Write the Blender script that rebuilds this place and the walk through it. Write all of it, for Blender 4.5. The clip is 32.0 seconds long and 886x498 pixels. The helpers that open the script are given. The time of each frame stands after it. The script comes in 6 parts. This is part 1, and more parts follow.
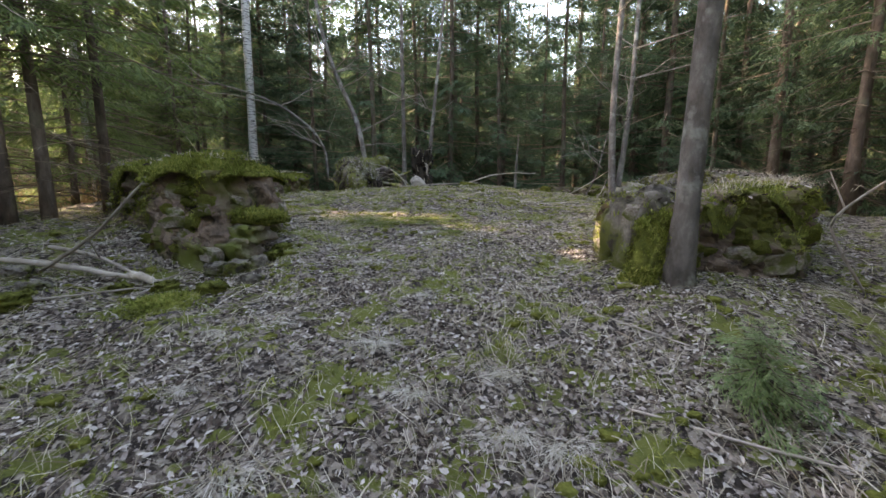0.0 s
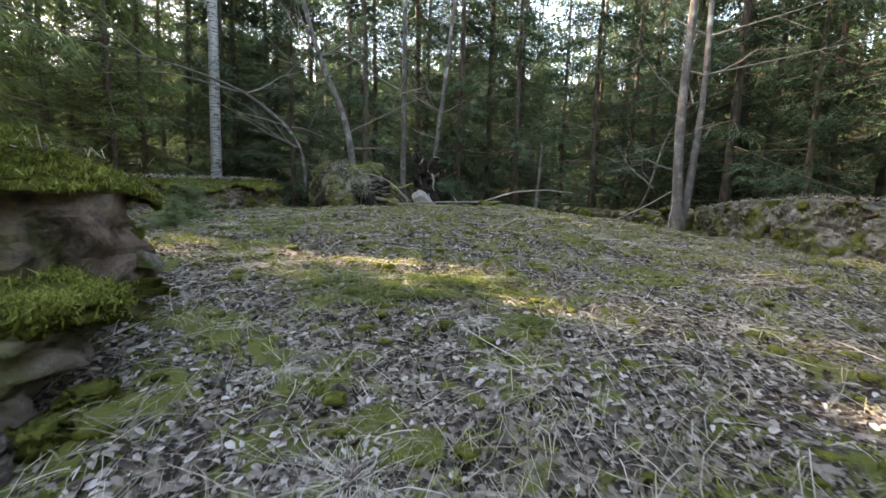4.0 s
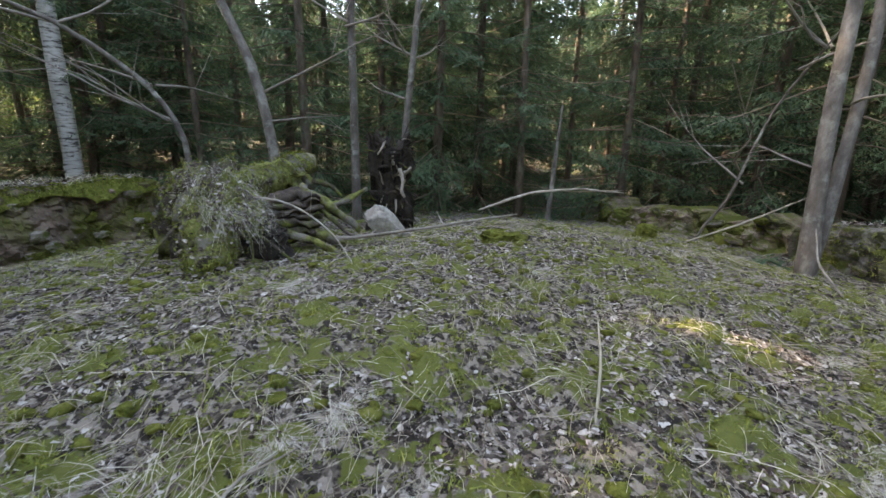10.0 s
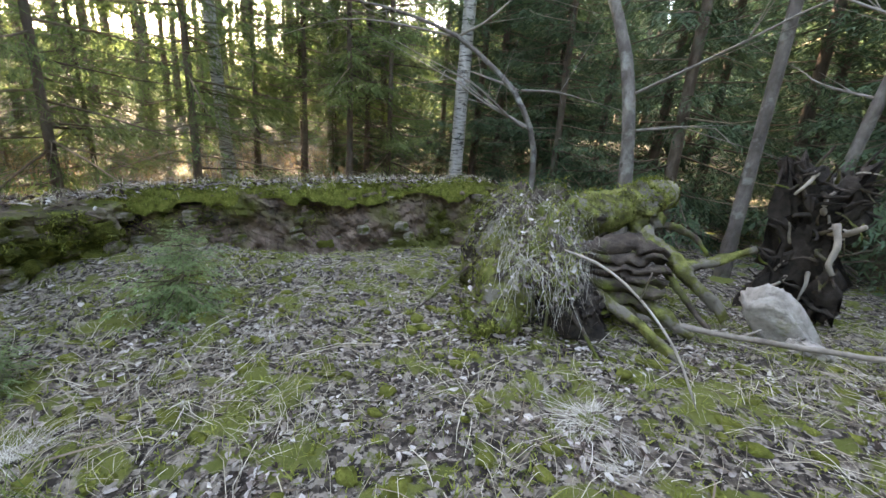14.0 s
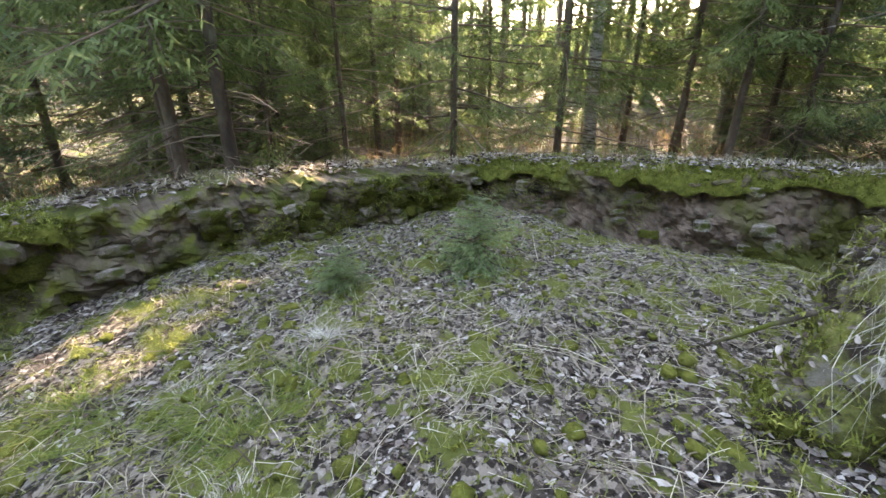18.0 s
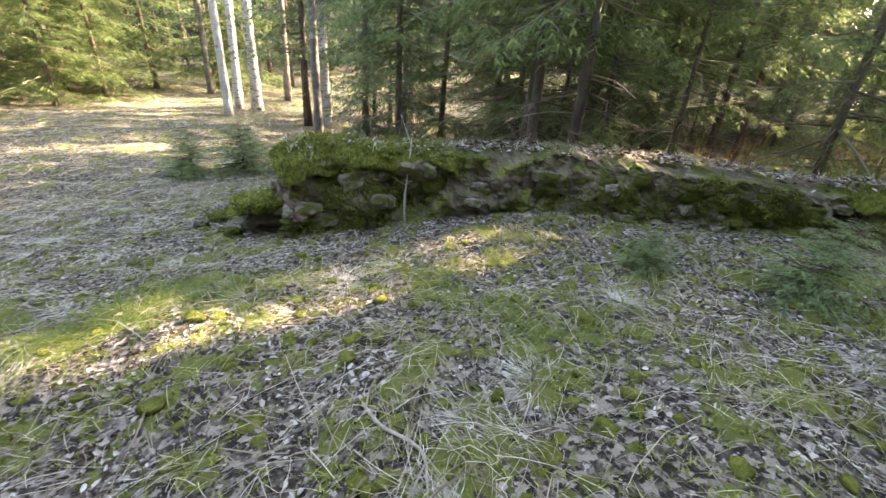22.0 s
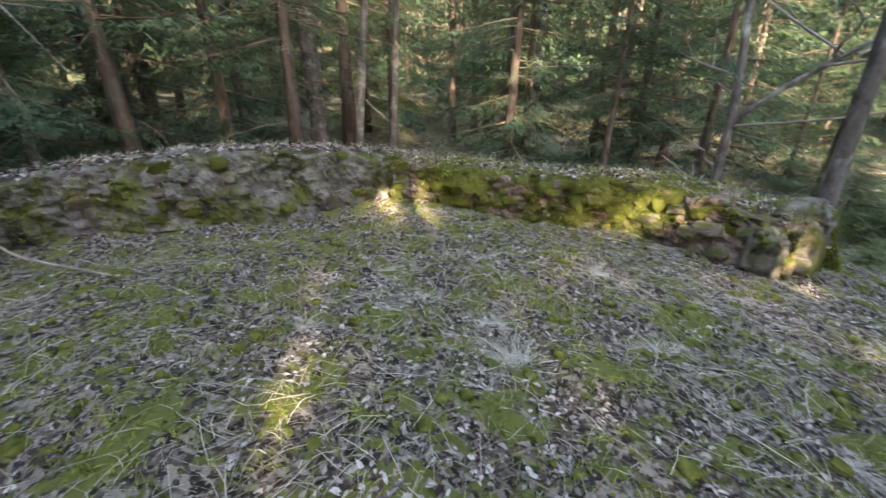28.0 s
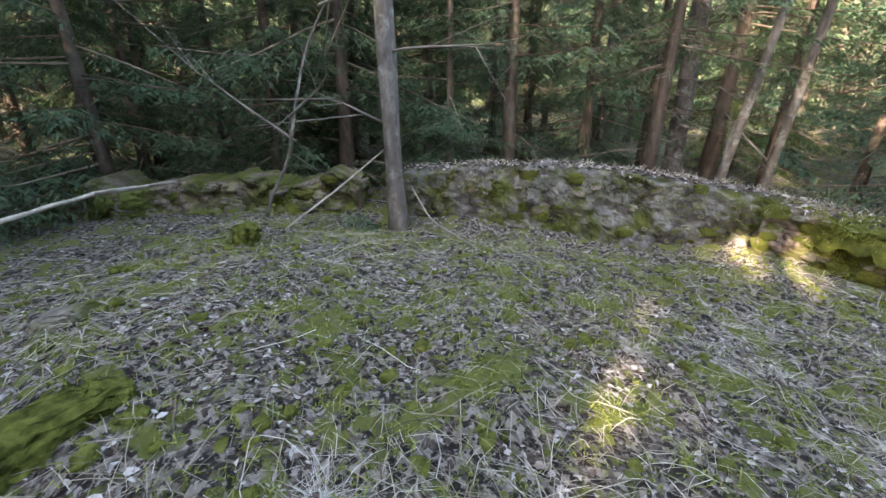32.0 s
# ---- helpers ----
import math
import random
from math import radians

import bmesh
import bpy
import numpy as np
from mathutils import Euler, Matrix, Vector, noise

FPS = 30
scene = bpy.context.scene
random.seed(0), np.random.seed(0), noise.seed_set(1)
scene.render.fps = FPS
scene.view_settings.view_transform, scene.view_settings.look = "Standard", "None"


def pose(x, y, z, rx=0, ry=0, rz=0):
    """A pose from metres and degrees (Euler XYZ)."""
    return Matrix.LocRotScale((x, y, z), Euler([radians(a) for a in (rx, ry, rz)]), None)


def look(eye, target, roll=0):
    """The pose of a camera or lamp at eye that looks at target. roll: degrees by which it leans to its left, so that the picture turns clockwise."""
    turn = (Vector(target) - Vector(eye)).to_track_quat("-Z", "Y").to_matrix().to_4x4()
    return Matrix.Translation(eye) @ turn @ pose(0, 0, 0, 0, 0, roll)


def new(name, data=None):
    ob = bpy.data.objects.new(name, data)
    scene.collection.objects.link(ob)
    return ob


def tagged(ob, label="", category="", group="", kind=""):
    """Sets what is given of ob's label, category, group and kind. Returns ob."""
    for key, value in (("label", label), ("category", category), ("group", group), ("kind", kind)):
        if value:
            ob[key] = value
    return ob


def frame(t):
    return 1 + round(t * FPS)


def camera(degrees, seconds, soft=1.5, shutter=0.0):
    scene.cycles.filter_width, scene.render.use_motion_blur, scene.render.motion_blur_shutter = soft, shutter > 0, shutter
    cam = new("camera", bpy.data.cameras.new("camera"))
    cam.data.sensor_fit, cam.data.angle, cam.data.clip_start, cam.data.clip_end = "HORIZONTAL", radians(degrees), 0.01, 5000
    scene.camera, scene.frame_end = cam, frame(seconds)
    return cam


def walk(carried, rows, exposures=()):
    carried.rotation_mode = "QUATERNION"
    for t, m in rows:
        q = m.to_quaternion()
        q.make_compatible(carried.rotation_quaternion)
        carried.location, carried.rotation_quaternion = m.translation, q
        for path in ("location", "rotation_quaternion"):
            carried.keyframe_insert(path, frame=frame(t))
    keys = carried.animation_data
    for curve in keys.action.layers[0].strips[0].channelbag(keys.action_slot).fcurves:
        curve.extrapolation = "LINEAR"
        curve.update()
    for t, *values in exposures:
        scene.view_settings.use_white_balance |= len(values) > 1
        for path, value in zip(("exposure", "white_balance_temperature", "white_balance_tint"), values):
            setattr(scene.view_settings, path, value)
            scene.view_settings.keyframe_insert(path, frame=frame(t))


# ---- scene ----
cam = camera(94.3, 32.0, shutter=0.25)
PATH = [
    (0, (-0.091, 0.260, 1.534), (0.053, 2.233, 1.234), 0.2),
    (0.5, (-0.082, 0.574, 1.523), (0.067, 2.548, 1.241), -0.2),
    (1, (-0.071, 0.914, 1.534), (0.001, 2.894, 1.264), 1.7),
    (1.5, (-0.087, 1.270, 1.575), (0.168, 3.237, 1.318), 0.7),
    (2, (-0.106, 1.561, 1.596), (0.116, 3.525, 1.292), -0.5),
    (2.5, (-0.099, 1.905, 1.606), (0.005, 3.890, 1.382), 0.3),
    (4.5, (-0.398, 3.498, 1.75), (-0.149, 5.464, 1.479), 2.4),
    (5, (-0.406, 3.84, 1.852), (-0.091, 5.789, 1.531), 1.3),
    (5.5, (-0.401, 4.128, 1.89), (-0.157, 6.093, 1.609), 0.8),
    (6, (-0.314, 4.485, 1.976), (-0.044, 6.439, 1.646), 0.1),
    (6.5, (-0.268, 4.827, 1.999), (0.052, 6.764, 1.622), 2.6),
    (7, (-0.24, 5.176, 2.097), (0.155, 7.084, 1.646), 3.0),
    (7.5, (-0.167, 5.519, 2.177), (0.098, 7.457, 1.759), 2.7),
    (8, (-0.118, 5.795, 2.315), (0.146, 7.743, 1.948), 2.5),
    (8.5, (-0.131, 6.114, 2.408), (0.126, 8.05, 1.975), 1.5),
    (9, (-0.113, 6.34, 2.446), (0.176, 8.282, 2.065), 0.9),
    (9.5, (-0.029, 6.621, 2.51), (0.229, 8.559, 2.086), 0.9),
    (10, (0.004, 6.888, 2.53), (0.313, 8.804, 2.046), 1.8),
    (10.5, (-0.019, 7.149, 2.603), (0.382, 9.048, 2.12), 0.9),
    (11, (-0.017, 7.373, 2.587), (0.245, 9.282, 2.051), 0.8),
    (11.5, (-0.038, 7.582, 2.646), (-0.158, 9.514, 2.144), 3.4),
    (12, (-0.127, 7.708, 2.633), (-0.571, 9.572, 2.059), 4.0),
    (12.5, (-0.214, 7.908, 2.651), (-0.779, 9.729, 2.047), 3.7),
    (13, (-0.259, 8.011, 2.699), (-0.923, 9.792, 2.078), 2.5),
    (13.5, (-0.254, 8.165, 2.693), (-1.202, 9.824, 2.102), 2.5),
    (14, (-0.219, 8.289, 2.709), (-1.367, 9.823, 2.136), 4.6),
    (14.5, (-0.255, 8.386, 2.689), (-1.454, 9.857, 2.058), 5.0),
    (16.5, (-0.332, 9.021, 2.729), (-2.004, 9.866, 2.031), 1.6),
    (17, (-0.278, 9.065, 2.75), (-2.053, 9.654, 2.042), 1.4),
    (17.5, (-0.249, 9.036, 2.742), (-2.094, 9.338, 2.033), 1.3),
    (18, (-0.229, 8.996, 2.701), (-2.082, 9.06, 1.951), 0.1),
    (18.5, (-0.16, 8.937, 2.702), (-2.02, 8.934, 1.966), 0.4),
    (19, (-0.051, 8.923, 2.723), (-1.897, 8.903, 1.953), 1.7),
    (19.5, (0.017, 8.893, 2.717), (-1.822, 8.75, 1.945), 2.4),
    (20, (0.051, 8.914, 2.692), (-1.725, 8.454, 1.896), 1.9),
    (20.5, (0.084, 8.963, 2.678), (-1.601, 8.24, 1.88), 2.8),
    (21, (0.152, 8.958, 2.679), (-1.44, 8.075, 1.851), 3.1),
    (21.5, (0.232, 8.895, 2.677), (-1.29, 7.908, 1.834), 3.2),
    (22, (0.325, 8.824, 2.698), (-1.123, 7.732, 1.855), 3.9),
    (22.5, (0.418, 8.776, 2.691), (-0.905, 7.549, 1.828), 3.6),
    (23, (0.466, 8.738, 2.696), (-0.686, 7.347, 1.836), 3.7),
    (23.5, (0.469, 8.736, 2.704), (-0.393, 7.158, 1.828), 4.1),
    (24, (0.462, 8.768, 2.706), (-0.049, 7.044, 1.83), 4.0),
    (24.5, (0.45, 8.829, 2.709), (0.155, 7.049, 1.848), 3.5),
    (26.5, (0.525, 9.115, 2.78), (0.72, 7.3, 1.94), 1.6),
    (27, (0.418, 9.059, 2.815), (1.187, 7.419, 1.965), -0.1),
    (27.5, (0.41, 9.11, 2.813), (1.664, 7.819, 1.94), -0.7),
    (28, (0.522, 9.22, 2.779), (2.073, 8.247, 1.972), 0.5),
    (28.5, (0.598, 9.348, 2.774), (2.292, 8.627, 1.991), 0.2),
    (29, (0.617, 9.456, 2.769), (2.361, 8.888, 1.971), 0.1),
    (29.5, (0.612, 9.534, 2.773), (2.439, 9.212, 2.025), 0.9),
    (30, (0.596, 9.532, 2.771), (2.459, 9.464, 2.045), 2.4),
    (30.5, (0.558, 9.505, 2.767), (2.424, 9.54, 2.048), 1.5),
    (31, (0.529, 9.503, 2.762), (2.401, 9.616, 2.069), 1.4),
    (31.5, (0.503, 9.516, 2.767), (2.368, 9.743, 2.081), 1.8),
    (32, (0.476, 9.527, 2.747), (2.309, 9.89, 2.034), 1.0),
]
walk(cam, [(t, look(eye, target, roll)) for t, eye, target, roll in PATH], [(0, 3.76, 9400, 20), (2.5, 3.65, 9300, 18), (5, 3.85, 8900, 17), (9, 3.9, 9100, 17), (13, 4.25, 9200, 17), (16, 4.5, 9300, 18), (20, 4.48, 9200, 18), (23, 4.17, 9000, 17), (25, 4.12, 8900, 17), (28, 3.7, 8100, 16), (30, 3.85, 8000, 16), (32, 3.95, 7900, 16)])

# ---- light ----
SUN_AZ, SUN_EL = 70.0, 27.0   # degrees: turned left from +y, and up
world = bpy.data.worlds.new("sky")
scene.world = world
world.use_nodes = True
_sky = world.node_tree.nodes.new("ShaderNodeTexSky")
_sky.sky_type, _sky.sun_disc = "NISHITA", False
_sky.sun_elevation, _sky.sun_rotation = radians(SUN_EL), radians(-SUN_AZ)
_bg = world.node_tree.nodes["Background"]
_bg.inputs["Strength"].default_value = 0.15
world.node_tree.links.new(_sky.outputs[0], _bg.inputs["Color"])
_sun = bpy.data.lights.new("sun", "SUN")
_sun.energy, _sun.angle, _sun.color = 4.2, radians(0.5), (1.0, 0.92, 0.80)
sun = new("sun", _sun)
_to = Vector((-math.sin(radians(SUN_AZ)) * math.cos(radians(SUN_EL)), math.cos(radians(SUN_AZ)) * math.cos(radians(SUN_EL)), math.sin(radians(SUN_EL))))
sun.matrix_basis = look(_to * 50, (0, 0, 0))

# ---- small builders ----
RNG = np.random.default_rng(7)


def np_mesh(name, V, F, mat, smooth=True):
    """A mesh from arrays: V (n,3), F (m,3) or (m,4), or a list of such face arrays."""
    faces = F if isinstance(F, list) else [F]
    faces = [np.asarray(f, np.int32) for f in faces if len(f)]
    V = np.asarray(V, np.float32)
    me = bpy.data.meshes.new(name)
    me.vertices.add(len(V))
    me.vertices.foreach_set("co", V.ravel())
    idx = np.concatenate([f.ravel() for f in faces])
    totals = np.concatenate([np.full(len(f), f.shape[1], np.int32) for f in faces])
    starts = np.concatenate([[0], np.cumsum(totals)[:-1]]).astype(np.int32)
    me.loops.add(len(idx))
    me.loops.foreach_set("vertex_index", idx)
    me.polygons.add(len(totals))
    me.polygons.foreach_set("loop_start", starts)
    me.polygons.foreach_set("loop_total", totals)
    me.polygons.foreach_set("use_smooth", np.full(len(totals), smooth))
    me.update(calc_edges=True)
    for m in (mat if isinstance(mat, (list, tuple)) else [mat]):
        me.materials.append(m)
    return me


def part(name, me, parent=None, label="", m=None):
    """A mesh object; under parent it is a part."""
    ob = new(name, me)
    if m is not None:
        ob.matrix_basis = m
    if parent is not None:
        ob.parent = parent
    if label:
        ob["label"] = label
    return ob


def empty(name, x, y, z):
    ob = new(name)
    ob.location = (x, y, z)
    ob.empty_display_size = 0.1
    return ob


def join(pieces):
    """Joins (V, F) pieces; F may be tri or quad arrays or a list of both. Gives V and a list [tris, quads]."""
    Vs, tris, quads, n = [], [], [], 0
    for V, F in pieces:
        for f in (F if isinstance(F, list) else [F]):
            f = np.asarray(f)
            if len(f):
                (tris if f.shape[1] == 3 else quads).append(f + n)
        Vs.append(V)
        n += len(V)
    out = []
    if tris:
        out.append(np.concatenate(tris))
    if quads:
        out.append(np.concatenate(quads))
    return np.concatenate(Vs), out


def tube(points, radii, sides=8, wob=0.0, rng=None, cap=True):
    """A bent tapered tube along points."""
    P = np.asarray(points, float)
    n = len(P)
    T = np.gradient(P, axis=0)
    T /= np.linalg.norm(T, axis=1)[:, None] + 1e-9
    ref = np.array([0.0, 0, 1]) if abs(T[:, 2]).mean() < 0.8 else np.array([1.0, 0, 0])
    A = np.cross(T, ref)
    A /= np.linalg.norm(A, axis=1)[:, None] + 1e-9
    B = np.cross(T, A)
    a = np.linspace(0, 2 * np.pi, sides, endpoint=False)
    r = np.asarray(radii, float)[:, None] * np.ones((n, sides))
    if wob and rng is not None:
        r = r * (1 + wob * rng.normal(size=(n, sides)))
    V = P[:, None] + r[..., None] * (np.cos(a)[None, :, None] * A[:, None] + np.sin(a)[None, :, None] * B[:, None])
    V = V.reshape(-1, 3)
    i, j = np.meshgrid(np.arange(n - 1), np.arange(sides), indexing="ij")
    k = (j + 1) % sides
    Q = np.stack([i * sides + j, i * sides + k, (i + 1) * sides + k, (i + 1) * sides + j], -1).reshape(-1, 4)
    F = [Q]
    if cap:
        V = np.concatenate([V, P[:1], P[-1:]])
        s = np.arange(sides)
        e = (s + 1) % sides
        F.append(np.concatenate([np.stack([e, s, np.full(sides, n * sides)], 1), np.stack([(n - 1) * sides + s, (n - 1) * sides + e, np.full(sides, n * sides + 1)], 1)]))
    return V, F


def fbm(x, y, scale, seed=0.0, octaves=3):
    """Cheap smooth noise on arrays, about -1 to 1."""
    out, amp, f = 0.0, 1.0, 1.0 / scale
    for o in range(octaves):
        a, b = 1.7 * o + seed, 2.3 * o - seed
        out = out + amp * (np.sin(x * f * 1.9 + 1.3 * np.sin(y * f * 1.3 + a) + b) * np.cos(y * f * 2.1 + 1.1 * np.sin(x * f * 1.5 - b) + a))
        amp, f = amp * 0.5, f * 2.03
    return out / 1.6


_HASH = np.random.default_rng(5).uniform(-1, 1, 4096)


def vnoise(x, y, z, scale, octaves=3):
    """Smooth lattice noise in space on arrays, about -1 to 1."""
    x, y, z = np.broadcast_arrays(np.asarray(x, float), np.asarray(y, float), np.asarray(z, float))
    out, amp, f = 0.0, 1.0, 1.0 / scale
    for o in range(octaves):
        p = [c * f + 7.3 * o for c in (x, y, z)]
        i = [np.floor(c).astype(np.int64) for c in p]
        t = [c - k for c, k in zip(p, i)]
        t = [c * c * (3 - 2 * c) for c in t]
        v = 0.0
        for a in (0, 1):
            for b in (0, 1):
                for c in (0, 1):
                    h = _HASH[((i[0] + a) * 73 + (i[1] + b) * 937 + (i[2] + c) * 2399) % 4096]
                    v = v + h * (t[0] if a else 1 - t[0]) * (t[1] if b else 1 - t[1]) * (t[2] if c else 1 - t[2])
        out = out + amp * v
        amp, f = amp * 0.5, f * 2.0
    return out


def lump(size, rng, rough=0.18, sub=2, flat=0.0):
    """A worn stone: a rounded box of the given size with uneven faces."""
    bm = bmesh.new()
    bmesh.ops.create_icosphere(bm, subdivisions=sub, radius=1.0)
    V = np.array([v.co[:] for v in bm.verts])
    F = np.array([[v.index for v in f.verts] for f in bm.faces])
    bm.free()
    V = np.sign(V) * np.abs(V) ** 0.55
    k = rng.normal(size=(3, 3)) * 1.6
    d = 1 + rough * (np.sin(V @ k[0] * 2.1 + rng.uniform(0, 6)) + np.sin(V @ k[1] * 3.3 + rng.uniform(0, 6))) * 0.6 + rough * 0.25 * rng.normal(size=len(V))
    V = V * d[:, None] * np.asarray(size) / 2
    return V, F

# ---- materials ----
def material(name, ramp, scale=6.0, detail=6.0, rough=0.9, bump=0.4, bump_scale=None, stretch=(1, 1, 1), second=None, island=0.0, per_object=0.0, spec=0.25, translucent=0.0, flakes=0.0):
    """A surface with grain at two scales. ramp: [(position, (r, g, b)), ...]; second: (colour, scale, threshold, softness) laid over it in patches;
    island: how much the value changes from leaf to leaf; per_object: from piece to piece."""
    mat = bpy.data.materials.new(name)
    mat.use_nodes = True
    nt = mat.node_tree
    N, L = nt.nodes, nt.links
    bsdf = N["Principled BSDF"]
    bsdf.inputs["Roughness"].default_value = rough
    bsdf.inputs["Specular IOR Level"].default_value = spec
    co = N.new("ShaderNodeTexCoord")
    mp = N.new("ShaderNodeMapping")
    mp.inputs["Scale"].default_value = stretch
    L.new(co.outputs["Object"], mp.inputs["Vector"])
    if per_object or island:
        info = N.new("ShaderNodeObjectInfo")
        off = N.new("ShaderNodeVectorMath")
        off.operation = "SCALE"
        off.inputs[0].default_value = (17, 31, 23)
        L.new(info.outputs["Random"], off.inputs["Scale"])
        L.new(off.outputs[0], mp.inputs["Location"])
    tex = N.new("ShaderNodeTexNoise")
    tex.inputs["Scale"].default_value, tex.inputs["Detail"].default_value, tex.inputs["Roughness"].default_value = scale, detail, 0.65
    L.new(mp.outputs[0], tex.inputs["Vector"])
    cr = N.new("ShaderNodeValToRGB")
    el = cr.color_ramp.elements
    while len(el) < len(ramp):
        el.new(0.5)
    for e, (p, c) in zip(el, ramp):
        e.position, e.color = p, (*c, 1)
    fac = tex.outputs["Fac"]
    if island or per_object:
        ra = N.new("ShaderNodeMath")
        ra.operation = "MULTIPLY_ADD"
        ra.inputs[1].default_value = island or per_object
        ra.inputs[2].default_value = -0.5 * (island or per_object)
        if island:
            geo = N.new("ShaderNodeNewGeometry")
            L.new(geo.outputs["Random Per Island"], ra.inputs[0])
        else:
            L.new(info.outputs["Random"], ra.inputs[0])
        ad = N.new("ShaderNodeMath")
        L.new(tex.outputs["Fac"], ad.inputs[0])
        L.new(ra.outputs[0], ad.inputs[1])
        fac = ad.outputs[0]
    if flakes:   # a layer of pressed leaves: each cell its own value
        vo = N.new("ShaderNodeTexVoronoi")
        vo.inputs["Scale"].default_value, vo.inputs["Randomness"].default_value = flakes, 1.0
        L.new(mp.outputs[0], vo.inputs["Vector"])
        sp = N.new("ShaderNodeSeparateColor")
        L.new(vo.outputs["Color"], sp.inputs[0])
        fl = N.new("ShaderNodeMath")
        fl.operation = "MULTIPLY_ADD"
        fl.inputs[1].default_value = 0.6
        L.new(sp.outputs[0], fl.inputs[0])
        hf = N.new("ShaderNodeMath")
        hf.inputs[1].default_value = -0.30
        L.new(fac, hf.inputs[0])
        L.new(hf.outputs[0], fl.inputs[2])
        fac = fl.outputs[0]
    L.new(fac, cr.inputs["Fac"])
    colour = cr.outputs["Color"]
    for c2, s2, th, sf in second or ():
        t2 = N.new("ShaderNodeTexNoise")
        t2.inputs["Scale"].default_value, t2.inputs["Detail"].default_value, t2.inputs["Roughness"].default_value = s2, 5, 0.6
        L.new(co.outputs["Object"], t2.inputs["Vector"])
        mr = N.new("ShaderNodeMapRange")
        mr.inputs["From Min"].default_value, mr.inputs["From Max"].default_value = th - sf, th + sf
        L.new(t2.outputs["Fac"], mr.inputs["Value"])
        mx = N.new("ShaderNodeMix")
        mx.data_type = "RGBA"
        L.new(mr.outputs[0], mx.inputs["Factor"])
        L.new(colour, mx.inputs["A"])
        mx.inputs["B"].default_value = (*c2, 1)
        colour = mx.outputs["Result"]
    L.new(colour, bsdf.inputs["Base Color"])
    if bump:
        tb = N.new("ShaderNodeTexNoise")
        tb.inputs["Scale"].default_value, tb.inputs["Detail"].default_value, tb.inputs["Roughness"].default_value = bump_scale or scale * 4, 5, 0.7
        L.new(mp.outputs[0], tb.inputs["Vector"])
        bp = N.new("ShaderNodeBump")
        bp.inputs["Strength"].default_value, bp.inputs["Distance"].default_value = bump, 0.02
        L.new(tb.outputs["Fac"], bp.inputs["Height"])
        L.new(bp.outputs[0], bsdf.inputs["Normal"])
    if translucent:
        tr = N.new("ShaderNodeBsdfTranslucent")
        L.new(colour, tr.inputs["Color"])
        ms = N.new("ShaderNodeMixShader")
        ms.inputs["Fac"].default_value = translucent
        L.new(bsdf.outputs[0], ms.inputs[1])
        L.new(tr.outputs[0], ms.inputs[2])
        L.new(ms.outputs[0], N["Material Output"].inputs["Surface"])
    return mat


MOSS = (0.118, 0.132, 0.028)
# leaf-flake tones; dark base and near-black mottle paint the shadow between leaves
M_ground = material("forest_floor", [(0.25, (0.03, 0.024, 0.02)), (0.5, (0.115, 0.095, 0.08)), (0.7, (0.24, 0.21, 0.18))], 26, 10, 0.95, 1.0, 60,
                    second=[((0.018, 0.014, 0.012), 19.0, 0.54, 0.03), ((0.30, 0.27, 0.245), 31.0, 0.62, 0.02), ((0.11, 0.125, 0.03), 2.6, 0.56, 0.02), ((0.085, 0.10, 0.022), 7.0, 0.58, 0.02)], flakes=30.0)
M_moss = material("moss", [(0.3, (0.04, 0.045, 0.012)), (0.5, MOSS), (0.75, (0.23, 0.23, 0.06))], 14, 7, 1.0, 1.0, 90, spec=0.1)
M_mossdark = material("shade_moss", [(0.3, (0.04, 0.045, 0.014)), (0.55, (0.105, 0.118, 0.026)), (0.75, (0.19, 0.195, 0.05))], 12, 7, 1.0, 1.0, 80, spec=0.1)
M_mosstip = material("moss_tips", [(0.2, (0.06, 0.075, 0.016)), (0.5, (0.16, 0.19, 0.042)), (0.85, (0.33, 0.34, 0.10))], 4, 4, 1.0, 0, island=0.5, spec=0.1, translucent=0.25)
M_leaf = material("dead_leaves", [(0.05, (0.03, 0.021, 0.017)), (0.35, (0.085, 0.064, 0.055)), (0.62, (0.20, 0.168, 0.15)), (0.86, (0.345, 0.31, 0.288)), (1.0, (0.48, 0.45, 0.42))], 20, 4, 0.85, 0, island=1.1, spec=0.2, translucent=0.15)
M_straw = material("dry_grass", [(0.1, (0.19, 0.155, 0.105)), (0.5, (0.37, 0.33, 0.25)), (0.9, (0.60, 0.56, 0.46))], 6, 3, 0.8, 0, island=0.8, translucent=0.25)
M_hay = material("bleached_hay", [(0.1, (0.26, 0.235, 0.19)), (0.5, (0.46, 0.435, 0.37)), (0.9, (0.66, 0.64, 0.57))], 6, 3, 0.85, 0, island=0.8, translucent=0.2)
M_green = material("fresh_grass", [(0.1, (0.05, 0.085, 0.015)), (0.5, (0.12, 0.17, 0.03)), (0.9, (0.28, 0.28, 0.10))], 6, 3, 0.7, 0, island=0.8, translucent=0.3)
M_needle = material("spruce_needles", [(0.1, (0.028, 0.054, 0.032)), (0.5, (0.058, 0.104, 0.056)), (0.9, (0.105, 0.150, 0.075))], 1.2, 3, 0.7, 0, island=0.5, spec=0.3, translucent=0.3)
# two lighter needle colours: young growth, with the brightness of sunlit boughs mixed in
M_needle2 = material("spruce_needles_light", [(0.1, (0.050, 0.088, 0.044)), (0.5, (0.098, 0.158, 0.074)), (0.9, (0.17, 0.225, 0.11))], 1.2, 3, 0.7, 0, island=0.5, spec=0.3, translucent=0.45)
